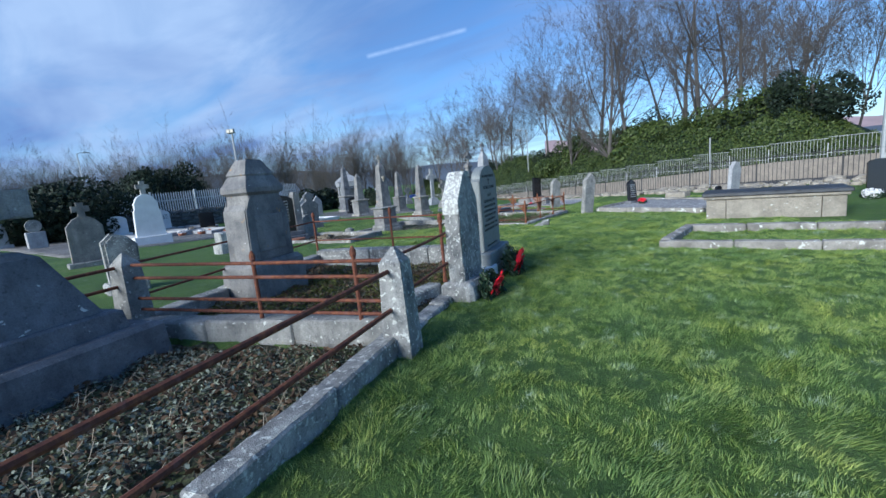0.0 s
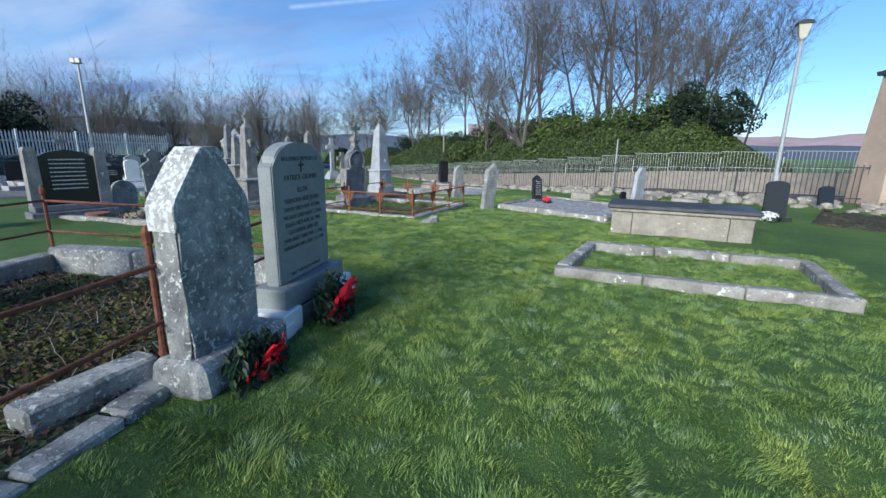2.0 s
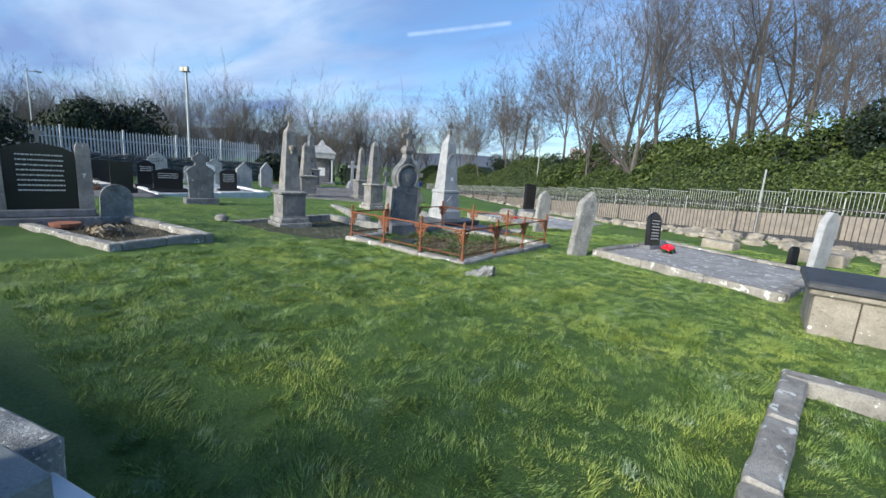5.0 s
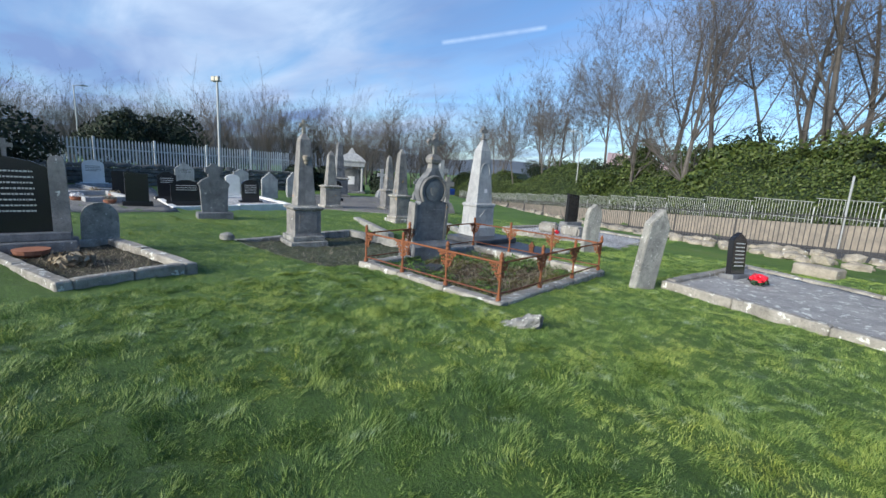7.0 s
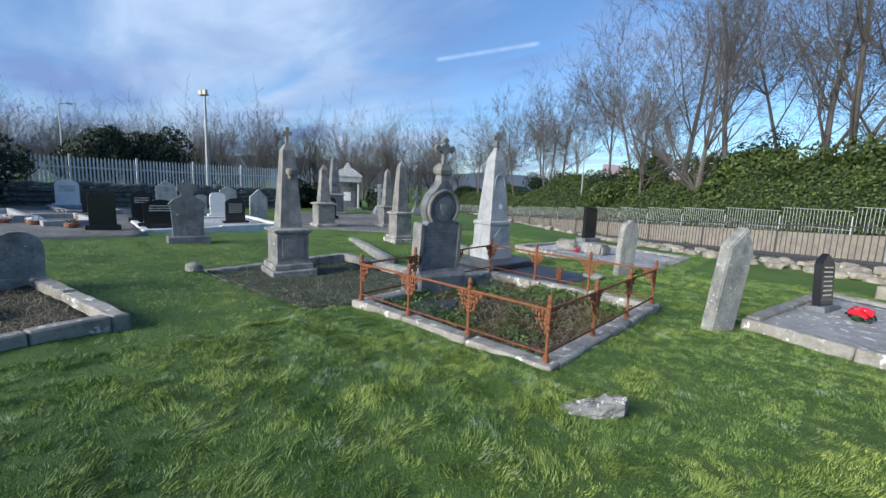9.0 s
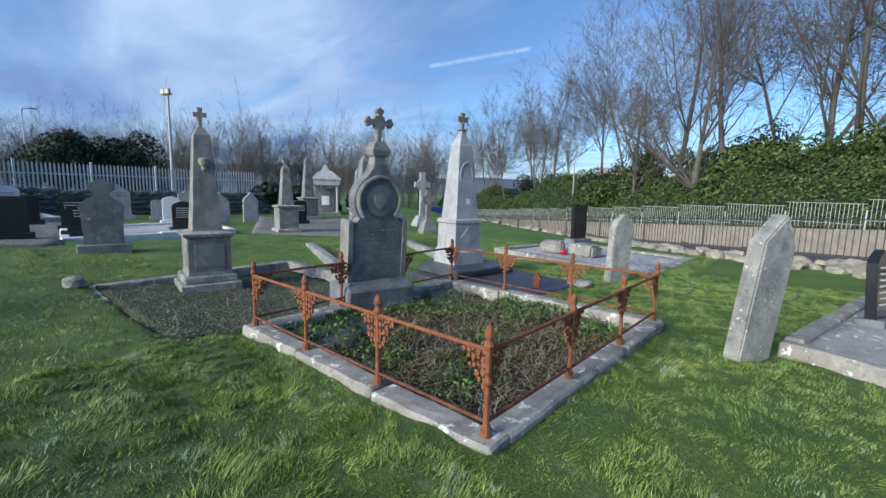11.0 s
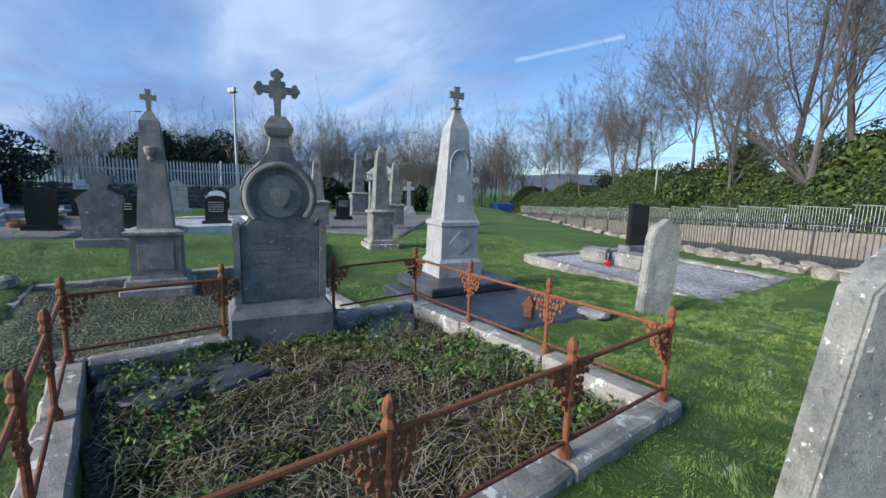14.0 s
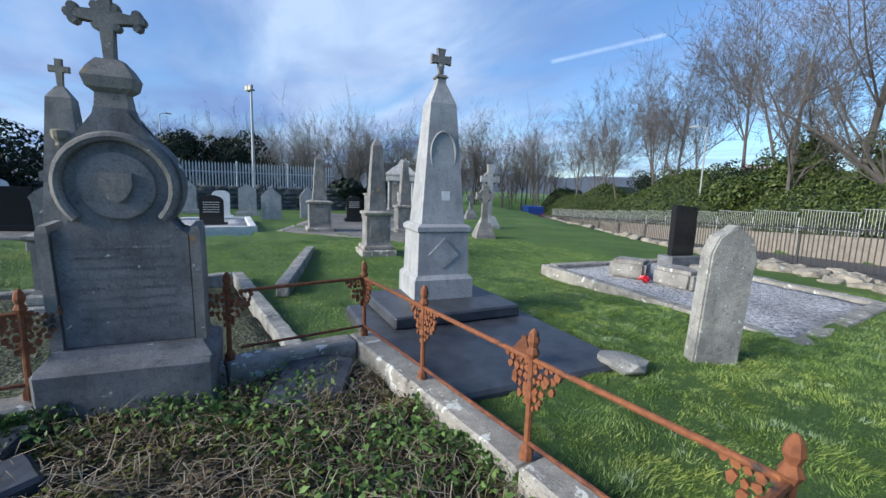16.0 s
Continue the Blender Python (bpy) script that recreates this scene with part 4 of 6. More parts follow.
for sx in (-1, 1):
    part("shoulder", bm_frusta([(0.48, 0.03, 0.12), (1.22, 0.03, 0.12), (1.26, 0.02, 0.11)], 0.006, (0.385 * sx, 0.0, 0)), OBELISK_STONE, rh)
hood = []
for a in range(-42, 223, 11):
    c, s_ = math.cos(radians(a)), math.sin(radians(a))
    hood.append((0.29 * c, -0.115, 1.50 + 0.29 * s_))
part("hood_moulding", bm_tube(hood, 0.03, 8), OBELISK_STONE, rh)
part("medallion", bm_slab([(0.20 * math.cos(a), 1.5 + 0.20 * math.sin(a)) for a in (2 * math.pi * i / 20 for i in range(20))], 0.03, (0, -0.105, 0), 0.006), DARK_STONE, rh)
part("shield", bm_slab([(-0.085, 1.58), (-0.085, 1.5), (-0.05, 1.43), (0, 1.40), (0.05, 1.43), (0.085, 1.5), (0.085, 1.58)], 0.03, (0, -0.125, 0), 0.006), OBELISK_STONE, rh)
part("neck", bm_frusta([(1.93, 0.085, 0.085), (2.03, 0.075, 0.075), (2.06, 0.11, 0.1), (2.12, 0.125, 0.11), (2.17, 0.10, 0.09), (2.22, 0.06, 0.06)], 0.006), OBELISK_STONE, rh)
co = cross_outline(0.40, 0.34, 0.055, 0.0, 0.0, 0.62)
part("cross", join(bm_slab(co, 0.07, (0, 0, 2.2), 0.008),
     *[bm_slab([(x + 0.027 * math.cos(a), z + 0.027 * math.sin(a)) for a in (2 * math.pi * i / 8 for i in range(8))], 0.066, (0, 0, 0), 0.006)
       for x, z in ((-0.17, 2.448), (0.17, 2.448), (0, 2.6), (-0.15, 2.48), (-0.15, 2.415), (0.15, 2.48), (0.15, 2.415), (-0.03, 2.58), (0.03, 2.58), (0.045, 2.5), (-0.045, 2.5), (0.045, 2.4), (-0.045, 2.4))]), OBELISK_STONE, rh, "pierced stone cross with trefoil ends")
bars_on([(-0.25, 0.25, 1.12 - 0.065 * i, 0.016) for i in range(8)], DARK_STONE, rh, "inscription", -0.102)


def obelisk(x, y, rz, name, label, mat, ped, shaft, steps, top="point", z=None, plinth_mat=None, group="obelisks"):
    """A pedestal (half width, height), a tapering shaft (half foot, half head, height), stepped base."""
    t = thing(name, label, "obelisk", x, y, rz, z, group=group)
    zz = -0.1
    for hw, h in steps:
        part("step", bm_box(2 * hw, 2 * hw, h + (0.1 if zz < 0 else 0), (0, 0, zz), 0.02, 0.008, cuts=1), plinth_mat or mat, t)
        zz = max(zz, 0) + h if zz >= 0 else h
    part("pedestal", bm_frusta([(zz, ped[0] * 1.06, ped[0] * 1.06), (zz + 0.06, ped[0], ped[0]), (zz + ped[1], ped[0], ped[0])], 0.01), mat, t)
    for k, (rx, ry) in enumerate(((0, -1), (1, 0), (0, 1), (-1, 0))):
        b = bm_box(ped[0] * 1.4, 0.012, ped[1] * 0.62, (0, -ped[0] - 0.004, zz + ped[1] * 0.22), 0.004)
        b.transform(pose(0, 0, 0, 0, 0, 90 * k))
        part("panel", b, mat, t)
    zz += ped[1]
    part("cornice", bm_frusta([(zz, ped[0], ped[0]), (zz + 0.04, ped[0] * 1.18, ped[0] * 1.18), (zz + 0.08, ped[0] * 1.2, ped[0] * 1.2), (zz + 0.12, shaft[0] * 1.15, shaft[0] * 1.15)], 0.008), plinth_mat or mat, t)
    zz += 0.12
    levels = [(zz, shaft[0], shaft[0]), (zz + shaft[2], shaft[1], shaft[1])]
    if top == "point":
        levels.append((zz + shaft[2] + shaft[1] * 1.6, 0.012, 0.012))
    else:
        levels.append((zz + shaft[2] + shaft[1] * 1.1, shaft[1] * 0.35, shaft[1] * 0.35))
    part("shaft", bm_frusta(levels, 0.008), mat, t)
    zz = levels[-1][0]
    return t, zz


k_ob, kz = obelisk(-12.03, 12.58, 80, "obelisk", "lichened limestone obelisk on a pedestal topped by a cross", OBELISK_STONE, (0.32, 0.62), (0.225, 0.12, 1.57), [(0.46, 0.14), (0.40, 0.12)], "cross", -0.42, LIMESTONE)
part("cross", bm_slab(cross_outline(0.34, 0.2, 0.055, 0.01), 0.06, (0, 0, kz - 0.02), 0.006), SANDY, k_ob)
part("urn_relief", bm_lathe([(0.02, 0), (0.05, 0.03), (0.04, 0.07), (0.075, 0.12), (0.085, 0.2), (0.05, 0.22)], 12, (0, -0.165, 1.98)), SANDY, k_ob, "carved urn on the shaft")

K_C = [(-12.5, 11.0), (-8.65, 10.95), (-8.7, 14.5), (-12.75, 14.5)]
plot("sunken_plot_kerb", "mossy kerb round a sunken bare grave plot", K_C, -0.36, 0.18, 0.10, LIMESTONE, (3, 0, 3, 2))
sheet("soil_bed", [(-12.4, 11.1), (-8.7, 11.05), (-8.75, 14.4), (-12.65, 14.4)], MOSSY_SOIL, "mossy frosted soil in a sunken grave plot", "soil", -0.03, 20, rough=0.06)
kr = thing("stone_block", "grey round stone at a plot corner", "stone block", -12.3, 10.85)
part("rock", bm_rock(0.3, 0.26, 0.2, 15, 2), LIMESTONE, kr)

# pale obelisk with its wreath medallion, on a slab
slab1 = thing("grave_slab", "dark worn grave slab before a pale obelisk", "grave slab", -8.45, 16.05, -8, -0.28)
part("slab", bm_box(2.5, 1.9, 0.16, (0, 0, -0.06), 0.03, 0.012, cuts=4), SLATE_TOP, slab1)
part("step", bm_box(1.15, 1.5, 0.13, (-0.75, 0.05, 0.1), 0.02, 0.008, cuts=2), SLATE_TOP, slab1)
J = thing("obelisk", "pale blue-grey limestone obelisk with a wreath medallion and cross", "obelisk", -9.44, 16.29, 78, -0.06, group="obelisks")
part("plinth", bm_frusta([(0, 0.36, 0.33), (0.24, 0.36, 0.33), (0.29, 0.32, 0.29)], 0.01), PALE_GREY, J)
part("pedestal", bm_frusta([(0.29, 0.315, 0.285), (0.78, 0.305, 0.275), (0.80, 0.33, 0.30), (0.85, 0.33, 0.30), (0.88, 0.29, 0.26)], 0.006), PALE_GREY, J)
part("panel", bm_slab([(-0.19, 0.53), (0, 0.36), (0.19, 0.53), (0, 0.72)], 0.02, (0, -0.285, 0), 0.004), PALE_GREY, J, "raised diamond panel")
part("shaft", bm_frusta([(0.88, 0.265, 0.235), (2.25, 0.155, 0.14), (2.48, 0.055, 0.055), (2.54, 0.05, 0.05)], 0.008), PALE_GREY, J)
wr = [(0.15 * math.cos(a), -0.197 - 0.02 * math.sin(a) + 0.02, 1.68 + 0.25 * math.sin(a)) for a in (2 * math.pi * i / 32 for i in range(33))]
part("wreath", bm_tube([(x, y + 0.022 * (z - 1.68) / 0.25, z) for x, y, z in wr], 0.014, 6), PALE_GREY, J, "carved oval wreath")
part("notice", bm_box(0.1, 0.006, 0.12, (0.03, -0.213, 1.14), 0), WHITE_RIBBON, J, "small white paper notice")
part("neck", bm_frusta([(2.53, 0.05, 0.05), (2.55, 0.075, 0.07), (2.58, 0.05, 0.05)], 0.004), OBELISK_STONE, J)
part("cross", bm_slab(cross_outline(0.30, 0.24, 0.06, 0.022, 0.0, 0.6), 0.06, (0, 0, 2.57), 0.006), OBELISK_STONE, J)
lan = thing("grave_lantern", "small rusted grave lantern on a dark slab", "lantern", -7.5, 15.95, 20, -0.2)
part("body", bm_frusta([(0, 0.05, 0.05), (0.16, 0.05, 0.05)], 0.004), RUST, lan)
part("roof", bm_frusta([(0.16, 0.075, 0.075), (0.25, 0.02, 0.02), (0.27, 0.015, 0.015)], 0.003), RUST, lan)
rb = thing("stone_block", "small lichened broken stone beside a slab", "stone block", -7.1, 16.7, 10)
part("rock", bm_rock(0.4, 0.3, 0.14, 18, 2), LIMESTONE, rb)

# low kerb on the grass behind
plot("grave_kerb", "low flush stone kerb on the grass", [(-14.9, 16.3), (-11.5, 14.95), (-11.2, 17.7), (-14.2, 19.3)], -0.27, 0.2, 0.07, LIMESTONE, (3, 0, 2, 0))

# further obelisks, crosses, canopied tomb
for x, y, lab, mat, ped, sh, st in (
        (-18.9, 17.75, "grey limestone obelisk with orange lichen streaks", OBELISK_STONE, (0.34, 0.75), (0.22, 0.12, 1.30), [(0.42, 0.12)]),
        (-14.1, 17.6, "lichened limestone obelisk on a tall pedestal", OBELISK_STONE, (0.27, 0.66), (0.2, 0.11, 1.45), [(0.40, 0.12), (0.34, 0.10)]),
        (-18.2, 20.5, "slim grey limestone obelisk on a pale pedestal", OBELISK_STONE, (0.29, 0.70), (0.2, 0.09, 1.45), [(0.38, 0.12)]),
        (-25.5, 22.6, "tall dark grey obelisk on a broad pedestal", DARK_STONE, (0.42, 0.95), (0.28, 0.14, 2.0), [(0.55, 0.14)])):
    obelisk(x, y, 78, "obelisk", lab, mat, ped, sh, st, "point", None, KERB_STONE)

shr = thing("canopied_tomb", "grey gothic canopied tomb with slim columns", "tomb", -29.0, 26.0, 60, -0.55)
part("base", bm_box(1.9, 1.5, 0.45, (0, 0, -0.1), 0.03), DARK_STONE, shr)
for sx in (-1, 1):
    for sy in (-1, 1):
        part("column", bm_lathe([(0.13, 0.35), (0.09, 0.45), (0.08, 2.0), (0.13, 2.1)], 10, (0.72 * sx, 0.52 * sy, 0)), PALE_GREY, shr)
part("back_panel", bm_box(1.2, 0.14, 1.55, (0, 0.2, 0.35), 0.02), DARK_STONE, shr)
part("tablet", bm_box(0.5, 0.02, 0.6, (0, 0.12, 0.8), 0.005), WHITE_RIBBON, shr, "white tablet")
part("entablature", bm_box(1.8, 1.4, 0.35, (0, 0, 2.1), 0.03), PALE_GREY, shr)
part("roof", bm_frusta([(2.45, 0.95, 0.75), (2.55, 0.95, 0.75), (2.95, 0.5, 0.4), (3.1, 0.25, 0.2), (3.45, 0.06, 0.06)], 0.01), PALE_GREY, shr)


def cross_stone(x, y, rz, label, mat, h, arm, w, base, ringed=False, z=None):
    t = thing("stone_cross", label, "cross", x, y, rz, z, group="stone crosses")
    part("base", bm_frusta([(-0.1, base, base * 0.8), (0.12, base, base * 0.8), (0.5, base * 0.55, base * 0.45)], 0.015), mat, t)
    part("shaft", bm_slab(cross_outline(h - 0.5, arm, w, 0.03, 0.03, 0.72), w * 0.8, (0, 0, 0.48), 0.01), mat, t)
    if ringed:
        zc = 0.48 + (h - 0.5) * 0.72
        part("ring", bm_tube([(arm * 0.34 * math.cos(a), 0, zc + arm * 0.34 * math.sin(a)) for a in (2 * math.pi * i / 20 for i in range(21))], w * 0.22, 6), mat, t)


cross_stone(-24.6, 25.3, 70, "white stone cross on a tapered base", PALE_GREY, 1.9, 0.6, 0.16, 0.35)
cross_stone(-16.0, 22.3, 70, "grey ringed stone cross on a tapered base", OBELISK_STONE, 1.75, 0.62, 0.16, 0.32, True)
cross_stone(-18.6, 24.6, 70, "pale ringed stone cross on a tapered base", PALE_GREY, 2.6, 0.8, 0.2, 0.4, True)
cross_stone(-23.0, 27.0, 70, "small grey ringed cross among graves", DARK_STONE, 1.4, 0.5, 0.14, 0.3, True)


# ---------------------------------------------------------------- headstones of the far rows
def headstone(x, y, rz, label, mat, w, h, shape, thick=0.14, base=True, writing=None, lean=(0, 0), group="headstones of the far rows"):
    t = thing("headstone", label, "headstone", x, y, rz, None, lean, group)
    b = 0.16 if base else 0.0
    if shape == "arch":
        o = arch_outline(w, h - b, w * 0.28)
    elif shape == "gable":
        o = [(-w / 2, 0), (w / 2, 0), (w / 2, (h - b) * 0.74), (0, h - b), (-w / 2, (h - b) * 0.74)]
    elif shape == "ogee":
        o = [(-w / 2, 0), (w / 2, 0), (w / 2, (h - b) * 0.86), (w * 0.3, (h - b) * 0.9), (w * 0.12, h - b), (-w * 0.12, h - b), (-w * 0.3, (h - b) * 0.9), (-w / 2, (h - b) * 0.86)]
    else:
        o = [(-w / 2, 0), (w / 2, 0), (w / 2, h - b), (-w / 2, h - b)]
    part("slab", bm_slab(o, thick, (0, 0, b - (0 if base else 0.1)), 0.012), mat, t)
    if base:
        part("base", bm_box(w * 1.3, thick * 2.4, b + 0.1, (0, 0, -0.1), 0.012), mat, t)
    if writing:
        bars_on([(-w * 0.34, w * 0.34, b + (h - b) * 0.72 - 0.075 * i, 0.026) for i in range(writing)], LETTER_PALE if mat is GRANITE else LETTER, t, "inscription", -thick / 2 - 0.001)
    return t


headstone(-29.3, 11.05, 80, "white marble headstone with a rounded top", MARBLE, 0.85, 1.25, "arch", 0.14, True, 4)
headstone(-24.0, 11.2, 82, "polished black headstone with a pale figure", GRANITE, 0.72, 0.95, "flat", 0.14, True, 0)
headstone(-21.4, 12.1, 82, "polished black headstone with a wavy top", GRANITE, 0.62, 1.1, "ogee", 0.14, True, 3)
headstone(-19.35, 12.15, 82, "wide black headstone with a carved cross", GRANITE, 0.95, 0.9, "ogee", 0.14, True, 3)
headstone(-26.8, 14.3, 80, "pale grey pointed marble headstone", PALE_GREY, 0.85, 1.5, "gable", 0.16, True, 3)
headstone(-23.5, 15.35, 80, "white marble headstone with a low arched top", MARBLE, 0.62, 1.1, "arch", 0.14)
headstone(-20.15, 14.75, 82, "polished black headstone with an arched top", GRANITE, 0.68, 1.0, "arch", 0.12, True, 5)
headstone(-23.6, 17.2, 80, "pale pointed limestone headstone", PALE_GREY, 0.78, 1.42, "gable", 0.16, False)
headstone(-25.6, 16.6, 80, "grey squared headstone with a small top", PALE_GREY, 0.74, 1.35, "ogee", 0.16)
headstone(-24.4, 18.9, 80, "pale pointed limestone headstone among black ones", PALE_GREY, 0.66, 1.5, "gable", 0.16, False)
headstone(-22.4, 20.3, 80, "polished black arched headstone", GRANITE, 0.62, 1.1, "arch", 0.14, True, 4)
headstone(-27.5, 8.2, 88, "white arched headstone before the stone wall", MARBLE, 0.9, 1.1, "arch", 0.14)
headstone(-26.3, 15.6, 80, "small grey headstone by the wall", PALE_GREY, 0.5, 0.9, "arch", 0.12)
headstone(-26.0, 19.6, 78, "small grey arched headstone by the wall", PALE_GREY, 0.5, 0.8, "arch", 0.12, False)
headstone(-18.9, 10.6, 84, "polished black squared headstone", GRANITE, 0.62, 1.05, "flat", 0.14, True, 0)

dt = thing("headstone", "dark shouldered headstone with a broken cross top", "headstone", -15.85, 11.85, 80)
part("slab", bm_slab([(-0.34, 0.16), (0.34, 0.16), (0.36, 0.9), (0.42, 1.0), (0.3, 1.12), (0.14, 1.2), (0.13, 1.3), (0.24, 1.34), (0.26, 1.5), (0.1, 1.52), (0.05, 1.6), (-0.05, 1.6), (-0.1, 1.52), (-0.22, 1.46), (-0.22, 1.34), (-0.13, 1.3), (-0.14, 1.2), (-0.3, 1.12), (-0.42, 1.0), (-0.36, 0.9)], 0.18), DARK_STONE, dt)
part("base", bm_box(0.95, 0.4, 0.26, (0, 0, -0.08), 0.02), DARK_STONE, dt)

W_C = [(-18.35, 11.5), (-18.7, 15.7), (-22.4, 16.1), (-21.9, 11.9)]
plot("chippings_plot", "white painted kerb round a chippings grave", W_C, -0.22, 0.2, 0.16, PAINTED, (2, 2, 2, 2))
sheet("chippings_bed", [(-18.45, 11.6), (-18.8, 15.6), (-22.3, 16.0), (-21.8, 12.0)], GRAVEL_WHITE, "white chippings on a kerbed grave", "gravel", 0.0, 10, base=-0.13)
sheet("gravel_path", [(-16.6, 3.5), (-17.2, 11.3), (-29.5, 13.5), (-29.5, 3.5)], GRAVEL_GREY, "grey gravel path in front of the stone wall", "path", 0.015, 20)
sheet("gravel_path", [(-18.8, 16.4), (-15.6, 19.2), (-24.0, 27.0), (-28.0, 21.0)], GRAVEL_GREY, "grey gravel path among obelisks", "path", 0.012, 20)
for x, y, w, d in ((-26.6, 11.2, 3.6, 1.6), (-23.2, 8.4, 3.4, 1.4), (-21.5, 10.0, 3.0, 1.2)):
    gs = thing("grave_surround", "low grey stone grave surround on gravel", "grave kerb", x, y, 4, group="grave surrounds")
    for sy in (-1, 1):
        part("kerb", bm_box(w, 0.15, 0.24, (0, sy * d / 2, -0.06), 0.012), PALE_GREY, gs)
    for sx in (-1, 1):
        part("kerb", bm_box(0.15, d - 0.16, 0.24, (sx * (w / 2 - 0.075), 0, -0.06), 0.012), PALE_GREY, gs)
for i, (x, y) in enumerate(((-19.6, 10.0), (-20.6, 9.3), (-22.3, 10.6), (-21.2, 8.7), (-23.6, 10.2))):
    fb = thing("flower_bowl", "bowl of pale dried flowers on gravel", "flowers", x, y, group="flower bowls")
    part("bowl", bm_lathe([(0.1, 0), (0.16, 0.05), (0.19, 0.13), (0.17, 0.13)], 12), TERRACOTTA, fb)
    petals((0, 0, 0.18), 70, (0.2, 0.2, 0.09), 0.08, 30 + i, fb, "petals", WHITE_RIBBON if i % 2 else STRAW)

# black headstone with grey pillars, small arched stone, kerbs
P_C = [(-11.3, 7.15), (-8.75, 7.7), (-9.05, 9.1), (-11.6, 8.65)]
plot("grave_kerb", "pale stone kerb round a bare grave with dry plants", P_C, -0.06, 0.17, 0.17, KERB_STONE, (2, 2, 2, 2))
sheet("soil_bed", [(-11.25, 7.25), (-8.85, 7.78), (-9.12, 9.0), (-11.5, 8.58)], SOIL, "bare dark soil with dry stems", "soil", 0.0, 12, base=-0.0, rough=0.04)
bp = thing("headstone", "polished black headstone between rough grey pillars", "headstone", -11.45, 7.45, 82)
part("plinth", bm_box(1.5, 0.5, 0.24, (0, 0, -0.08), 0.02), DARK_STONE, bp)
part("step", bm_box(1.36, 0.38, 0.13, (0, 0, 0.16), 0.015), DARK_STONE, bp)
bs_ = part("slab", bm_slab([(-0.46, 0.29), (0.46, 0.29), (0.46, 1.28), (0.3, 1.36), (0.0, 1.42), (-0.3, 1.36), (-0.46, 1.28)], 0.14, bevel=0.008), GRANITE, bp, "polished black granite slab")
for sx in (-1, 1):
    part("pillar", bm_frusta([(0.29, 0.11, 0.13), (1.38, 0.1, 0.12), (1.46, 0.07, 0.1)], 0.012, (0.57 * sx, 0, 0)), OBELISK_STONE, bp)
part("cross", bm_slab(cross_outline(0.28, 0.2, 0.05, 0.01), 0.05, (0, 0.1, 1.40), 0.005), OBELISK_STONE, bp)
bars_on([(-0.3, 0.3, 1.2 - 0.085 * i, 0.024) for i in range(8)], LETTER_PALE, bp, "inscription", -0.072)
ps = thing("headstone", "small dark arched headstone with white lichen", "headstone", -11.55, 8.5, 82, None, (0, 2))
part("slab", bm_slab(arch_outline(0.52, 0.82, 0.26), 0.13, (0, 0, -0.05)), LIMESTONE, ps)
bw = thing("flower_bowl", "terracotta bowl on a bare grave", "flowers", -10.9, 7.6, 0, 0.0)
part("bowl", bm_lathe([(0.12, 0), (0.2, 0.06), (0.22, 0.12), (0.2, 0.12)], 14), TERRACOTTA, bw)
pl = thing("dry_plant", "dry pale plant on a bare grave", "plant", -10.1, 7.95, 0, 0.0)
petals((0, 0, 0.08), 160, (0.3, 0.25, 0.1), 0.12, 50, pl, "stems", STRAW)

# stones west of the first plots
wt = thing("headstone", "tall white marble headstone topped by a cross", "headstone", -18.1, 6.4, 84)
part("base", bm_box(1.2, 0.5, 0.42, (0, 0, -0.1), 0.02), MARBLE, wt)
part("slab", bm_slab([(-0.48, 0.3), (0.48, 0.3), (0.42, 1.25), (0.36, 1.3), (0.38, 1.5), (0.25, 1.75), (0.08, 1.85), (-0.08, 1.85), (-0.25, 1.75), (-0.38, 1.5), (-0.36, 1.3), (-0.42, 1.25)], 0.22), MARBLE, wt)
part("cross", bm_slab(cross_outline(0.5, 0.42, 0.14, 0.01, 0.02, 0.6), 0.14, (0, 0, 1.83), 0.01), LIMESTONE, wt)
cl = thing("headstone", "grey shouldered headstone with a small ringed cross top", "headstone", -12.8, 3.2, 84)
part("slab", bm_slab([(-0.36, -0.05), (0.36, -0.05), (0.34, 0.95), (0.2, 1.12), (0.08, 1.18), (-0.08, 1.18), (-0.2, 1.12), (-0.34, 0.95)], 0.18), OBELISK_STONE, cl)
part("base", bm_box(0.9, 0.36, 0.2, (0, 0, -0.08), 0.015), LIMESTONE, cl)
part("cross", bm_slab(cross_outline(0.36, 0.34, 0.11, 0.02, 0.02, 0.58), 0.11, (0, 0, 1.15), 0.01), OBELISK_STONE, cl)
cx = thing("stone_cross", "small grey ringed cross on a pale base", "cross", -24.5, 4.4, 88)
part("base", bm_box(0.62, 0.4, 0.75, (0, 0, -0.05), 0.02), PALE_GREY, cx)
part("head", bm_slab([(0.27 * math.cos(a), 0.95 + 0.27 * math.sin(a)) for a in (2 * math.pi * i / 14 for i in range(14))], 0.14), LIMESTONE, cx)
rg = thing("headstone", "rough dark stone marker capped with white lichen", "headstone", -8.05, 2.4, 84, None)
part("slab", bm_slab([(-0.21, -0.05), (0.21, -0.05), (0.24, 0.72), (0.12, 0.86), (-0.08, 0.93), (-0.22, 0.8)], 0.2, bevel=0.04), LIMESTONE_WHITE, rg)
part("base", bm_box(0.55, 0.4, 0.22, (0, 0, -0.06), 0.03), LIMESTONE_WHITE, rg)
bk = thing("stone_block", "square stone pedestal crusted with white lichen", "stone block", -10.9, 5.5, 84)
part("block", join(bm_box(0.52, 0.5, 0.34, (0, 0, -0.05), 0.03), bm_box(0.42, 0.4, 0.27, (0, 0, 0.28), 0.03)), LIMESTONE_WHITE, bk)
headstone(-27.5, 3.6, 88, "grey arched headstone at the edge of the gravel", PALE_GREY, 0.8, 1.2, "arch")
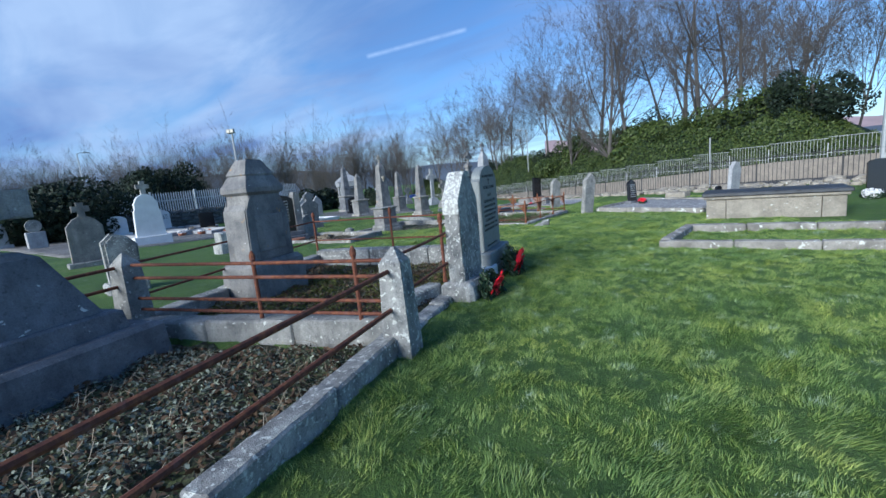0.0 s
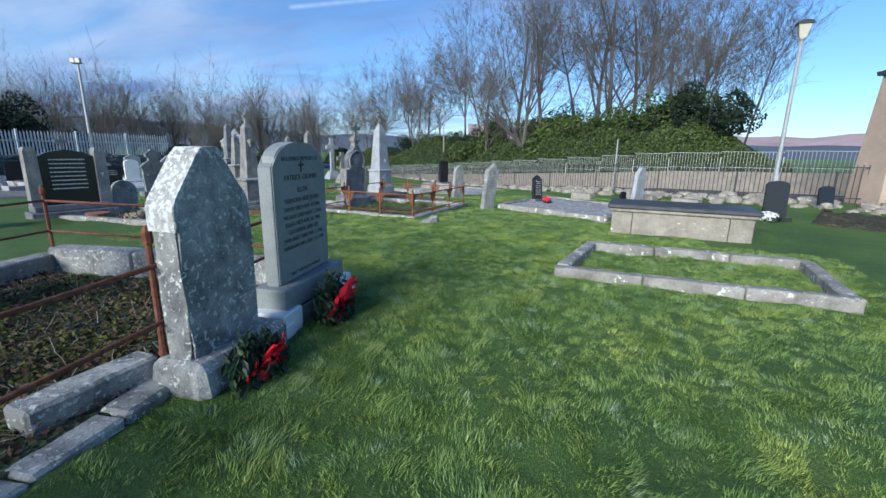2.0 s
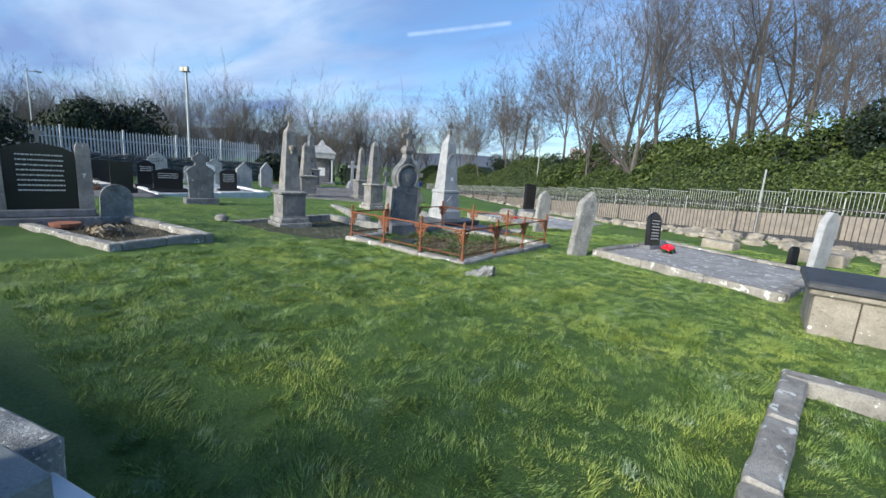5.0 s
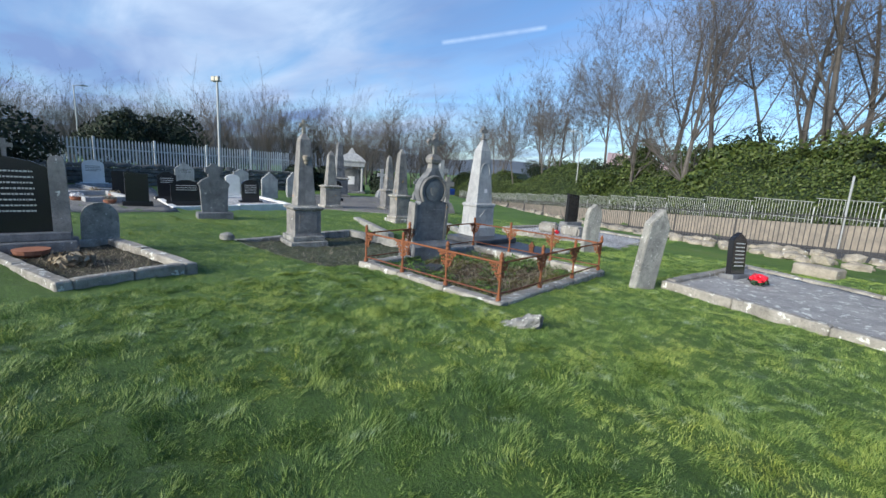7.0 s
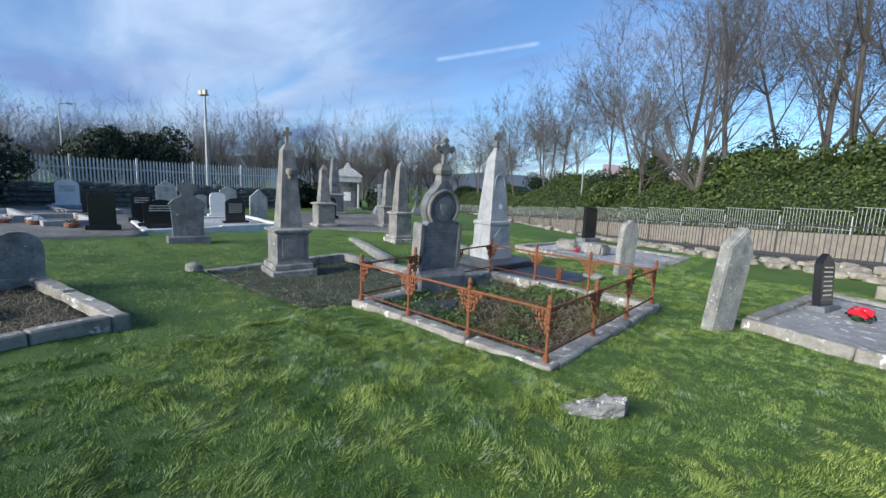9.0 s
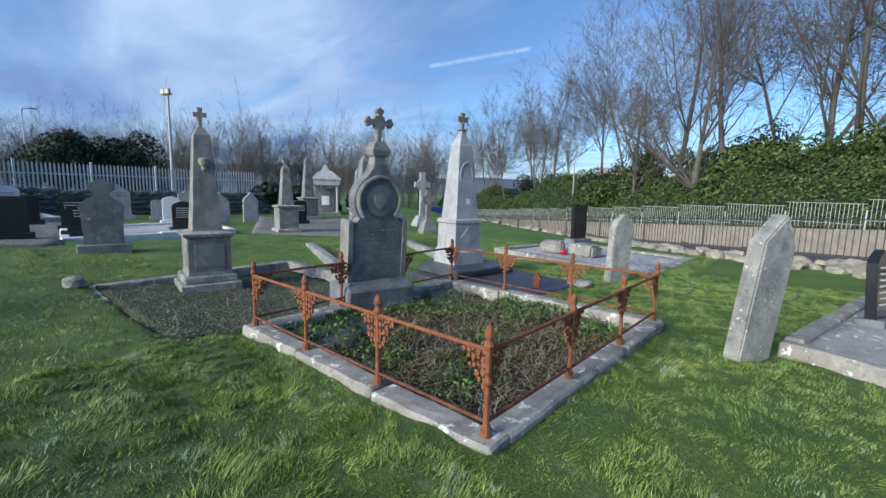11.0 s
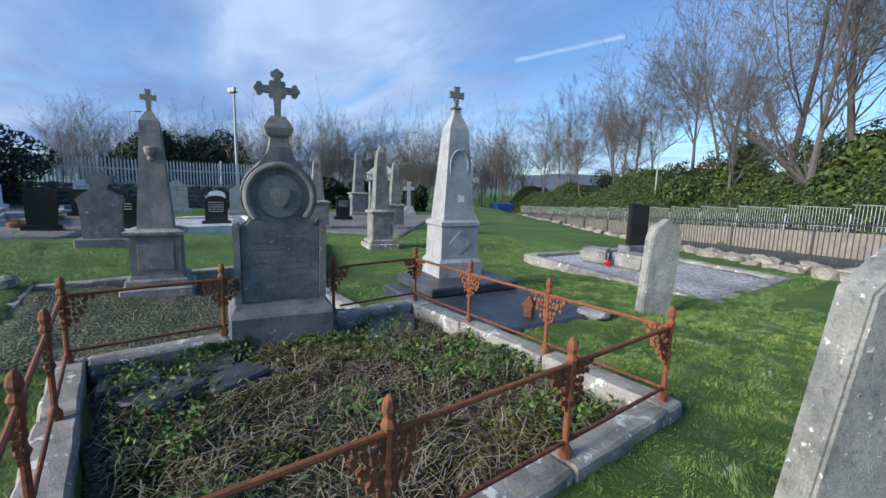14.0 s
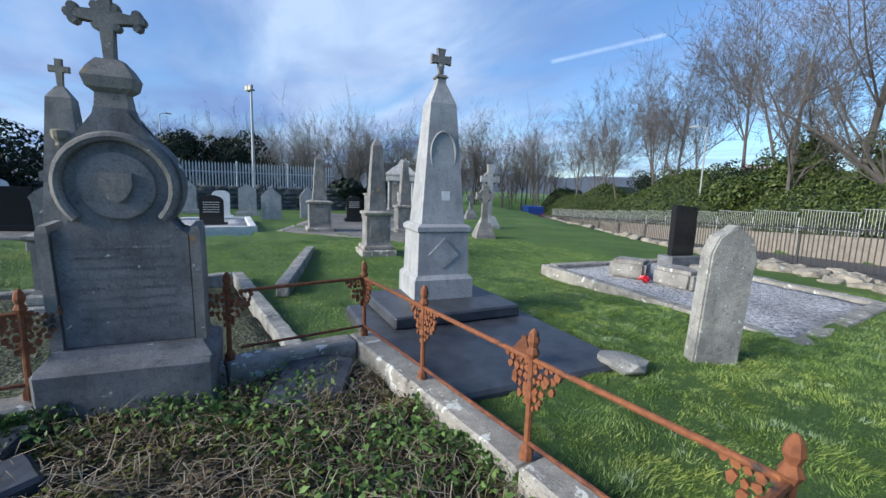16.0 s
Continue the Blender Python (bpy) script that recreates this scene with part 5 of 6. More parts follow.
headstone(-19.6, 5.1, 86, "small white arched headstone on gravel", MARBLE, 0.5, 1.0, "arch")

# ---------------------------------------------------------------- first two railed plots and their monuments
ROW = 107.0
A_T = thing("railed_plot_kerb", "lichened limestone kerb round two railed plots", "grave kerb", 0, 0, 0, 0.05)


def kr_world(a, b, w, h, pieces, material):
    kerb_run(A_T, (a[0], a[1], 0), (b[0], b[1], 0), w, h, material, pieces=pieces)


kr_world((-1.45, -1.2), (-2.53, 2.6), 0.19, 0.16, 4, LIMESTONE_WHITE)
kr_world((-2.62, 2.72), (-5.35, 1.62), 0.22, 0.24, 3, LIMESTONE)
kr_world((-3.17, 3.42), (-3.22, 4.12), 0.2, 0.16, 1, LIMESTONE_WHITE)
kr_world((-2.66, 2.8), (-3.06, 4.2), 0.2, 0.02, 3, LIMESTONE_WHITE)
kr_world((-3.45, 6.1), (-6.75, 5.15), 0.24, 0.28, 3, LIMESTONE_WHITE)
kr_world((-6.75, 5.1), (-5.45, 1.7), 0.22, 0.22, 3, LIMESTONE)
kr_world((-5.45, 1.6), (-4.5, -1.6), 0.22, 0.22, 3, DARK_STONE)
sheet("soil_bed", [(-1.6, -1.2), (-2.65, 2.6), (-5.3, 1.5), (-4.4, -1.5)], MOSSY_SOIL, "mossy litter and dead leaves inside a railed plot", "soil", 0.0, 24, base=0.06, rough=0.07)
sheet("soil_bed", [(-2.75, 2.85), (-3.45, 5.9), (-6.65, 5.0), (-5.4, 1.8)], MOSSY_SOIL, "dark mossy soil inside a railed plot", "soil", 0.0, 24, base=0.06, rough=0.05)


def gate_post(x, y, z, h, mat, label):
    t = thing("stone_post", label, "post", x, y, ROW, z, group="stone plot posts")
    bm = bm_frusta([(-0.1, 0.13, 0.125), (0.12, 0.125, 0.12), (h - 0.12, 0.10, 0.095), (h, 0.012, 0.012)], 0.012)
    part("shaft", bm, mat, t)
    return t


gate_post(-2.43, 2.6, 0.05, 0.9, LIMESTONE_WHITE, "squat tapered stone post white with lichen")
gate_post(-5.4, 1.65, 0.22, 0.78, LIMESTONE, "tapered stone post with orange lichen")

ra = thing("grave_railing", "dark rusted iron bars round the first plots", "railing", 0, 0, 0, 0.1)
for z in (0.66, 0.34):
    rail_bar(ra, (-1.30, -1.5), (-2.43, 2.52), z, z, 0.02, RUST_DARK)
for z in (0.62, 0.42):
    rail_bar(ra, (-5.4, 1.6), (-4.5, -1.6), z + 0.14, z + 0.14, 0.018, RUST_DARK)
for z in (0.72, 0.58, 0.36, 0.24):
    rail_bar(ra, (-2.52, 2.66), (-5.3, 1.68), z, z + 0.05, 0.017, RUST_DARK)
for q in (0.12, 0.48):
    x, y = -2.52 - 2.78 * q, 2.66 - 0.98 * q
    part("post", bm_lathe([(0.028, 0.12), (0.02, 0.2), (0.02, 0.76), (0.03, 0.78), (0.028, 0.82), (0.008, 0.86)], 8, (x, y, 0)), RUST_DARK, ra)
for z in (0.78, 0.42):
    rail_bar(ra, (-3.3, 5.85), (-6.75, 5.12), z, z, 0.014, RUST_DARK)
    rail_bar(ra, (-6.75, 5.12), (-5.4, 1.75), z, z, 0.014, RUST_DARK)
    rail_bar(ra, (-2.6, 2.8), (-3.0, 4.15), z - 0.06, z - 0.06, 0.016, RUST_DARK)
    rail_bar(ra, (-3.42, 4.75), (-3.85, 5.95), z - 0.06, z - 0.06, 0.016, RUST_DARK)
for x, y in ((-6.75, 5.12), (-5.1, 5.46), (-3.05, 4.12), (-6.1, 3.5)):
    part("post", bm_lathe([(0.03, 0.12), (0.02, 0.2), (0.02, 0.84), (0.032, 0.86), (0.03, 0.92), (0.008, 0.96)], 8, (x, y, 0)), RUST_DARK, ra)

ma = thing("cross_monument", "massive stepped dark stone base of a tall cross", "monument", -4.85, 0.55, ROW, 0.06)
part("step", bm_frusta([(-0.1, 0.95, 0.62), (0.3, 0.92, 0.6), (0.34, 0.88, 0.56)], 0.03), DARK_STONE, ma)
part("step", bm_frusta([(0.34, 0.72, 0.44), (0.5, 0.7, 0.42), (0.52, 0.66, 0.4)], 0.03), DARK_STONE, ma)
part("base", bm_frusta([(0.52, 0.58, 0.36), (0.7, 0.5, 0.3), (1.08, 0.3, 0.22), (1.14, 0.2, 0.16)], 0.02), DARK_STONE, ma)
part("cross", bm_slab(cross_outline(1.0, 0.8, 0.2, 0.02, 0.04, 0.42), 0.2, (0, 0, 1.1), 0.02), LIMESTONE, ma)

mb = thing("monument", "grey limestone pedestal monument with a hipped cap", "monument", -5.72, 3.40, ROW - 4, 0.1)
part("plinth", bm_frusta([(-0.1, 0.5, 0.3), (0.42, 0.48, 0.28), (0.48, 0.42, 0.25)], 0.015), OBELISK_STONE, mb)
part("die", bm_slab([(-0.40, 0.48), (0.40, 0.48), (0.38, 1.18), (0.30, 1.26), (0.28, 1.38), (-0.28, 1.38), (-0.30, 1.26), (-0.38, 1.18)], 0.42, bevel=0.015), OBELISK_STONE, mb)
part("panel", bm_box(0.5, 0.02, 0.5, (0, -0.215, 0.6), 0.008), OBELISK_STONE, mb)
part("cap", bm_frusta([(1.38, 0.28, 0.2), (1.42, 0.335, 0.24), (1.48, 0.335, 0.24), (1.64, 0.24, 0.17), (1.66, 0.255, 0.18), (1.86, 0.13, 0.1)], 0.01), OBELISK_STONE, mb)

C = thing("headstone", "thick pointed limestone headstone crusted with white lichen", "headstone", -2.93, 4.42, 100, -0.02, group="headstones by the lawn")
bm = bm_slab([(-0.31, 0.2), (0.31, 0.2), (0.305, 0.6), (0.315, 1.20), (0.29, 1.25), (0.10, 1.50), (0.05, 1.535), (-0.07, 1.53), (-0.11, 1.49), (-0.29, 1.24), (-0.315, 1.19), (-0.305, 0.6)], 0.19, bevel=0.022)
bmesh.ops.triangulate(bm, faces=[f for f in bm.faces if len(f.verts) > 4])
bmesh.ops.subdivide_edges(bm, edges=bm.edges, cuts=2)
roughen(bm, 0.012, 9)
part("slab", bm, LIMESTONE_WHITE, C)
# rim on crest and south slope: white lichen plus sunlight in its colour
crust = [(-0.322, 1.06), (-0.324, 1.195), (-0.297, 1.25), (-0.115, 1.50), (-0.072, 1.543), (0.052, 1.548), (0.106, 1.508), (0.092, 1.475), (0.045, 1.51), (-0.062, 1.505), (-0.098, 1.465), (-0.272, 1.225), (-0.295, 1.18), (-0.307, 1.06)]
bm = bm_slab(crust, 0.204, bevel=0.004)
bmesh.ops.triangulate(bm, faces=[f for f in bm.faces if len(f.verts) > 4])
part("lichen_crust", bm, SUNLIT_CRUST, C, "white lichen crust with painted sunlight on the stone's crest")
part("base", bm_box(0.86, 0.42, 0.34, (0.06, -0.01, -0.1), 0.045, 0.03, cuts=4), LIMESTONE_WHITE, C)

D = thing("headstone", "smooth grey slate headstone with an arched top and incised lettering", "headstone", -3.238, 5.548, 104, 0.08, group="headstones by the lawn")
o = [(-0.455, 0.3), (0.455, 0.3), (0.455, 1.29), (0.40, 1.325)] + [(0.40 * math.cos(a), 1.335 + 0.165 * math.sin(a)) for a in (math.pi * i / 12 for i in range(1, 12))] + [(-0.40, 1.325), (-0.455, 1.29)]
part("slab", bm_slab(o, 0.13, bevel=0.01), SMOOTH_GREY, D)
part("plinth", bm_box(1.1, 0.32, 0.2, (0, -0.02, 0.1), 0.012), SMOOTH_GREY, D)
for sx in (-1, 1):
    part("foot_block", bm_box(0.28, 0.38, 0.30, (0.52 * sx, -0.03, -0.17), 0.012), MARBLE, D, "white marble foot block")
part("foundation", bm_box(0.75, 0.36, 0.22, (0, 0, -0.14), 0.012), SMOOTH_GREY, D)
LINES = [("IN LOVING MEMORY OF", 0.062, 1.40), ("PATRICK CRONIN", 0.075, 1.225), ("ELLEN", 0.07, 1.11), ("HANORA AND JOHN", 0.068, 1.02), ("DAVID DIED MAY 10 1903", 0.06, 0.945),
         ("MICHAEL DIED NOV. 3. 1918", 0.058, 0.875), ("ELLEN DIED APR. 10. 1901", 0.06, 0.805), ("CATHERINE DIED SEP.", 0.06, 0.735), ("MARGARET DIED FEB. 1. 1966", 0.058, 0.665), ("FANAHAN DIED DEC. 13. 1974", 0.058, 0.595), ("MAY THEY REST IN PEACE", 0.05, 0.345)]
for w, s, z in LINES:
    text_on(w, s * 0.91, (0, -0.0662, 0.3 + (z - 0.3) * 0.945), LETTER, D)
part("emblem", bm_slab(cross_outline(0.1, 0.09, 0.02), 0.004, (0, -0.066, 1.235), 0), LETTER, D)
text_on("NATIVES", 0.046, (0.52, -0.2212, 0.0), LETTER, D)


def wreath(x, y, z, rz, s, seed, ribbon):
    """A leafy wreath with big red bows."""
    t = thing("wreath", "green leafy wreath with large red bows leaning on a headstone", "wreath", x, y, rz, z, group="wreaths by the headstones")
    rnd = random.Random(seed)
    vs, fs = [], []
    for i in range(900):
        a = rnd.uniform(0, 2 * math.pi)
        c = Vector((s * math.cos(a), -0.05 + rnd.gauss(0, 0.035) - 0.12 * (1 - math.sin(a)) * 0.5, s * (1 + math.sin(a)) * 0.62 + 0.03 + rnd.gauss(0, 0.035)))
        c += Vector((math.cos(a), 0, math.sin(a))) * rnd.gauss(0, 0.05)
        c.z = max(0.01, c.z)
        u = Vector((rnd.gauss(0, 1), rnd.gauss(-0.6, 1), rnd.gauss(0.2, 1))).normalized()
        p = u.orthogonal().normalized()
        q = u.cross(p)
        k = len(vs)
        m = rnd.uniform(0.03, 0.06)
        vs += [c - p * m, c + q * m * 0.4 + u * 0.008, c + p * m, c - q * m * 0.4 + u * 0.008]
        fs.append((k, k + 1, k + 2, k + 3))
    mesh_object("leaves", [tuple(v) for v in vs], fs, WREATH_LEAF, t)
    part("ring", bm_tube([(s * math.cos(a), -0.05 - 0.06 * (1 - math.sin(a)), s * (1 + math.sin(a)) * 0.62 + 0.03) for a in (2 * math.pi * i / 18 for i in range(19))], 0.03, 6), DEAD_LEAF, t)
    for bx, bz, k in ((0.3 * s, s * 0.85, 1.15), (-0.1 * s, s * 0.5, 0.8), (-s * 1.0, s * 0.6, 0.95), (s * 0.75, s * 1.15, 0.85), (s * 0.6, s * 0.25, 0.8), (-s * 0.45, s * 0.1, 0.85)):
        b = []
        for sgn in (-1, 1):
            for loop in range(2):
                ln = 0.085 * k * (1 - 0.25 * loop)
                tilt = rnd.uniform(-0.5, 0.5) + loop * 0.6
                pts = [(0, 0, 0), (sgn * ln * 0.5, -0.035 * k, 0.03 * k), (sgn * ln, -0.02 * k, 0.02 * k + tilt * 0.04), (sgn * ln * 0.6, -0.005, -0.03 * k), (0, 0.004, -0.005)]
                bb = bmesh.new()
                rows = []
                for (px, py, pz) in pts:
                    rows.append([bb.verts.new((px, py - 0.03 * k * e, pz + 0.035 * k * e)) for e in (-1, 1)])
                for r0, r1 in zip(rows, rows[1:]):
                    bb.faces.new((r0[0], r0[1], r1[1], r1[0]))
                b.append(bb)
        b.append(bm_rock(0.035 * k, 0.03 * k, 0.035 * k, seed, 1, (0, -0.02, -0.015)))
        bow = part("bow", join(*b), RED_RIBBON, t, "shiny red ribbon bow")
        bow.matrix_basis = pose(bx, -0.17, bz + 0.05, 0, rnd.uniform(-40, 40), 0) @ Matrix.Diagonal((5.6 * s, 5.0 * s, 5.6 * s, 1))
    if ribbon:
        bb = bmesh.new()
        rows = []
        for i in range(7):
            u = i / 6
            c = Vector((s * 0.95 - 0.12 * u + 0.05 * math.sin(u * 3), -0.17 - 0.03 * math.sin(u * 5), s * 1.55 - 0.28 * u))
            rows.append([bb.verts.new(c + Vector((e * 0.028, 0, e * 0.01))) for e in (-1, 1)])
        for r0, r1 in zip(rows, rows[1:]):
            bb.faces.new((r0[0], r0[1], r1[1], r1[0]))
        part("sash", bb, WHITE_RIBBON, t, "white ribbon sash")
    return t


wreath(-2.95, 5.54, -0.03, 104, 0.21, 1, True)
wreath(-2.72, 4.47, -0.04, 98, 0.16, 2, False)
pot = thing("flower_pot", "pale pot of withered flowers between headstones", "pot", -3.4, 5.08, 0, 0.0)
part("pot", bm_lathe([(0.1, 0), (0.15, 0.18), (0.16, 0.2), (0.13, 0.2), (0.12, 0.16)], 16), POT, pot)
petals((0, 0, 0.2), 60, (0.11, 0.11, 0.06), 0.07, 61, pot, "withered_flowers", DEAD_LEAF)
tub = thing("marble_block", "white marble block between headstones", "marble block", -3.0, 4.95, 104, -0.02)
part("block", bm_box(0.26, 0.3, 0.16, (0, 0, 0), 0.03, 0.006, cuts=1), MARBLE, tub)


# ---------------------------------------------------------------- west boundary: rubble wall, palisade
ww = thing("wall_west", "dark dry rubble stone boundary wall", "wall", 0, 0, 0, 0, kind="structure")
part("core", bm_box(0.35, 23.0, 1.25, (-30.9, 11.5, -0.5), 0.02), WALL_STONE, ww)
wm = []
for i in range(10):
    bm = bm_rock(random.uniform(0.2, 0.3), random.uniform(0.45, 0.85), random.uniform(0.22, 0.36), 200 + i, 1, block=0.8)
    me = bpy.data.meshes.new("stone")
    bm.to_mesh(me)
    bm.free()
    me.materials.append(WALL_STONE)
    wm.append(me)
rw = random.Random(9)
for row in range(6):
    y = 0.2 + rw.random() * 0.4
    while y < 22.8:
        o = new("stone", rw.choice(wm))
        o.parent = ww
        o.matrix_basis = pose(-30.7 + rw.uniform(-0.05, 0.05), y, -0.42 + row * 0.24, rw.uniform(-6, 6), rw.uniform(-6, 6), rw.uniform(-6, 6))
        y += rw.uniform(0.45, 0.7)

pal_me = None
for i in range(8):
    y0 = 0.5 + i * 2.75
    f = thing("palisade_fence", "pale galvanised palisade fence panel behind the stone wall", "fence", -31.6, y0, 0, -0.4, group="palisade panels")
    part("post", bm_box(0.1, 0.1, 2.75, (0, 0, 0), 0.01), PALISADE, f)
    for z in (0.75, 2.1):
        part("rail", bm_box(0.04, 2.75, 0.06, (0.02, 1.375, z), 0.004), PALISADE, f)
    for k in range(1, 18):
        if pal_me is None:
            p = part("pale", bm_slab([(-0.035, 0.3), (0.035, 0.3), (0.035, 2.55), (0, 2.68), (-0.035, 2.55)], 0.02, bevel=0), PALISADE, f)
            pal_me = p.data
        else:
            p = new("pale", pal_me)
            p.parent = f
        p.matrix_basis = pose(0.05, k * 0.153, 0, 0, 0, 90)


# ---------------------------------------------------------------- trees
def tree_arrays(seed, height, spread=1.0, levels=5, base=0.2, twigs=3, upright=0.6, fork=0.38):
    """Tapered trunk and limbs as four-sided tubes, down to twigs."""
    rnd = random.Random(seed)
    vs, fs, trunk = [], [], [0]

    def limb(p, d, length, r, level):
        n = 4 if level < 2 else 3
        sides = 6 if level == 0 else (4 if level < 3 else 3)
        prev = None
        pts = []
        for i in range(n + 1):
            u = i / n
            rr = r * (1 - 0.62 * u) if level < levels - 1 else r * (1 - 0.8 * u)
            a = d.orthogonal().normalized()
            c = d.cross(a)
            k = len(vs)
            for j in range(sides):
                t = 2 * math.pi * j / sides
                vs.append(tuple(p + rr * (math.cos(t) * a + math.sin(t) * c)))
            if prev is not None:
                for j in range(sides):
                    fs.append((prev + j, prev + (j + 1) % sides, k + (j + 1) % sides, k + j))
            prev = k
            pts.append((p.copy(), d.copy(), rr))
            if i < n:
                wob = Vector((rnd.gauss(0, 1), rnd.gauss(0, 1), rnd.gauss(0, 0.6))) * (0.06 + 0.05 * level)
                d = (d + wob + Vector((0, 0, 0.10 * upright))).normalized()
                p = p + d * (length / n)
        if level == 0:
            trunk[0] = len(fs)
        if level >= levels:
            return
        kids = (9 if level == 0 else 6 if level == 1 else 4 if level < levels - 1 else twigs)
        for q in range(kids):
            u = rnd.uniform(fork if level == 0 else 0.2, 1.0) if q else 1.0
            i = min(n, max(0, int(u * n)))
            pp, dd, rr = pts[i]
            side = dd.orthogonal().normalized()
            side = Matrix.Rotation(rnd.uniform(0, 6.28), 3, dd) @ side
            ang = rnd.uniform(0.35, 0.8) * spread * (0.4 if q == 0 else 1)
            nd = (dd * math.cos(ang) + side * math.sin(ang)).normalized()
            nd = (nd + Vector((0, 0, 0.28 * upright))).normalized()
            limb(pp, nd, length * rnd.uniform(0.44, 0.68) * (1.05 - 0.25 * u if level == 0 else 1), max(0.006, rr * rnd.uniform(0.36, 0.6)), level + 1)

    limb(Vector((0, 0, -0.3)), Vector((rnd.gauss(0, 0.06), rnd.gauss(0, 0.06), 1)).normalized(), height * 0.62, base, 0)
    return vs, fs, trunk[0]


tree_mesh = []
for seed, h, sp, b, up in ((1, 12, 1.15, 0.14, 0.35), (2, 11, 1.3, 0.12, 0.3), (3, 9, 1.2, 0.085, 0.4), (4, 12, 1.0, 0.13, 0.5), (5, 10, 0.95, 0.07, 0.6)):
    vs, fs, cut = tree_arrays(seed, h, sp, 5, b, 4, up)
    pair = []
    for nm, faces in (("trunk", fs[:cut]), ("crown", fs[cut:])):
        me = bpy.data.meshes.new(nm)
        me.from_pydata(vs, [], faces)
        me.materials.append(BARK)
        pair.append(me)
    tree_mesh.append(pair)


def tree(x, y, z, kind, k, rz, label="tall bare winter tree with fine upright twigs", lean=(0, 0)):
    t = thing("tree", label, "tree", x, y, rz, z, lean, group="bare trees behind the hedge")
    for nm, me in zip(("trunk", "crown"), tree_mesh[kind]):
        o = new(nm, me)
        o.parent = t
        o.matrix_basis = Matrix.Diagonal((k, k, k, 1))
    o["kind"] = "stuff"
    return t


def bank_z(x, y):
    return terrain(x, y) - 0.2


for x, y, kind, k, rz in ((-9.8, 37.8, 0, 1.05, 60), (-13.4, 40.2, 1, 1.05, 170), (-11.5, 41, 0, 1.15, 20), (-8.5, 39.5, 3, 1.15, 80), (-3.9, 38, 1, 1.2, 140), (-3.2, 37.4, 0, 1.1, 250), (-0.6, 36.5, 3, 1.05, 10),
                          (1.2, 37.2, 1, 1.0, 200), (3.2, 36.6, 2, 1.15, 33), (4.8, 36.8, 4, 1.0, 90), (-1.8, 40.5, 1, 1.2, 300), (2.4, 39.6, 3, 1.0, 310), (-6.0, 43, 2, 1.3, 75), (0.4, 35.2, 4, 0.95, 160),
                          (-25.3, 50, 1, 1.0, 50), (-33, 54, 4, 1.15, 15), (-16, 46, 2, 1.2, 110), (-19.5, 49, 3, 0.95, 190), (-29, 55, 2, 1.1, 210), (-38, 58, 2, 0.95, 260), (-42, 62, 1, 0.9, 300), (-13.5, 44.0, 4, 0.8, 330), (-22, 48.5, 4, 0.9, 12), (-27.5, 51.5, 3, 0.8, 77), (-31, 57, 3, 0.9, 140), (-36, 56.5, 4, 0.9, 290), (-45, 62, 3, 0.9, 30), (-48, 66, 2, 1.0, 70)):
    tree(x, y, bank_z(x, y), kind, k * 1.3, rz)

# far woodland, one joined mass of bare trees
far_v, far_f = [], []
fr = random.Random(21)
small_trees = [tree_arrays(40 + i, 9, 1.05, 4, 0.09, 5, 0.6)[:2] for i in range(5)]
for i in range(120):
    a = radians(fr.uniform(40, 92))
    dist = fr.uniform(64, 105)
    px, py = -4 - dist * math.sin(a), 8 + dist * math.cos(a)
    vs, fs = small_trees[i % 5]
    k, c, s = fr.uniform(1.1, 1.9), math.cos(i), math.sin(i)
    off = len(far_v)
    far_v += [(px + k * (c * x - s * y), py + k * (s * x + c * y), -3.6 + k * z) for x, y, z in vs]
    far_f += [tuple(off + q for q in f) for f in fs]
woods = mesh_object("woodland", far_v, far_f, BARK)
tagged(woods, "distant bare winter woodland beyond the fence", "woodland", kind="stuff")


# ---------------------------------------------------------------- leafy masses
def leaf_cloud(rng, centers, normals, size, flat=0.5):
    """Loose four-cornered leaves round centres."""
    n = len(centers)
    u = normals + rng.normal(0, flat, (n, 3))
    u /= np.linalg.norm(u, axis=1, keepdims=True)
    r = rng.normal(0, 1, (n, 3))
    p = np.cross(u, r)
    p /= np.linalg.norm(p, axis=1, keepdims=True)
    q = np.cross(u, p)
    s = size * rng.uniform(0.6, 1.4, (n, 1))
    v = np.stack([centers - p * s, centers + q * s * 0.5 + u * s * 0.15, centers + p * s, centers - q * s * 0.5 + u * s * 0.15], 1).reshape(-1, 3)
    return v, np.arange(4 * n).reshape(-1, 4)


rng = np.random.default_rng(4)


def hedge_height(s, out):
    """Height of the hedge over the verge at a running length and distance out."""
    u = max(0.0, min(1.0, (out - 6.6) / 3.8))
    crest = 3.7 + 0.55 * math.sin(s * 0.35) + 0.9 * noise.noise(Vector((s * 0.22, 1.5, 0)))
    crest *= max(0.15, min(1.0, (s - 4.0) / 6.0))
    lumps = 0.45 * noise.noise(Vector((s * 0.7, out * 0.7, 3))) + 0.22 * noise.noise(Vector((s * 1.9, out * 1.9, 9)))
    return 0.25 + crest * math.sin(u * math.pi / 2) ** 0.75 + lumps * (0.3 + u)


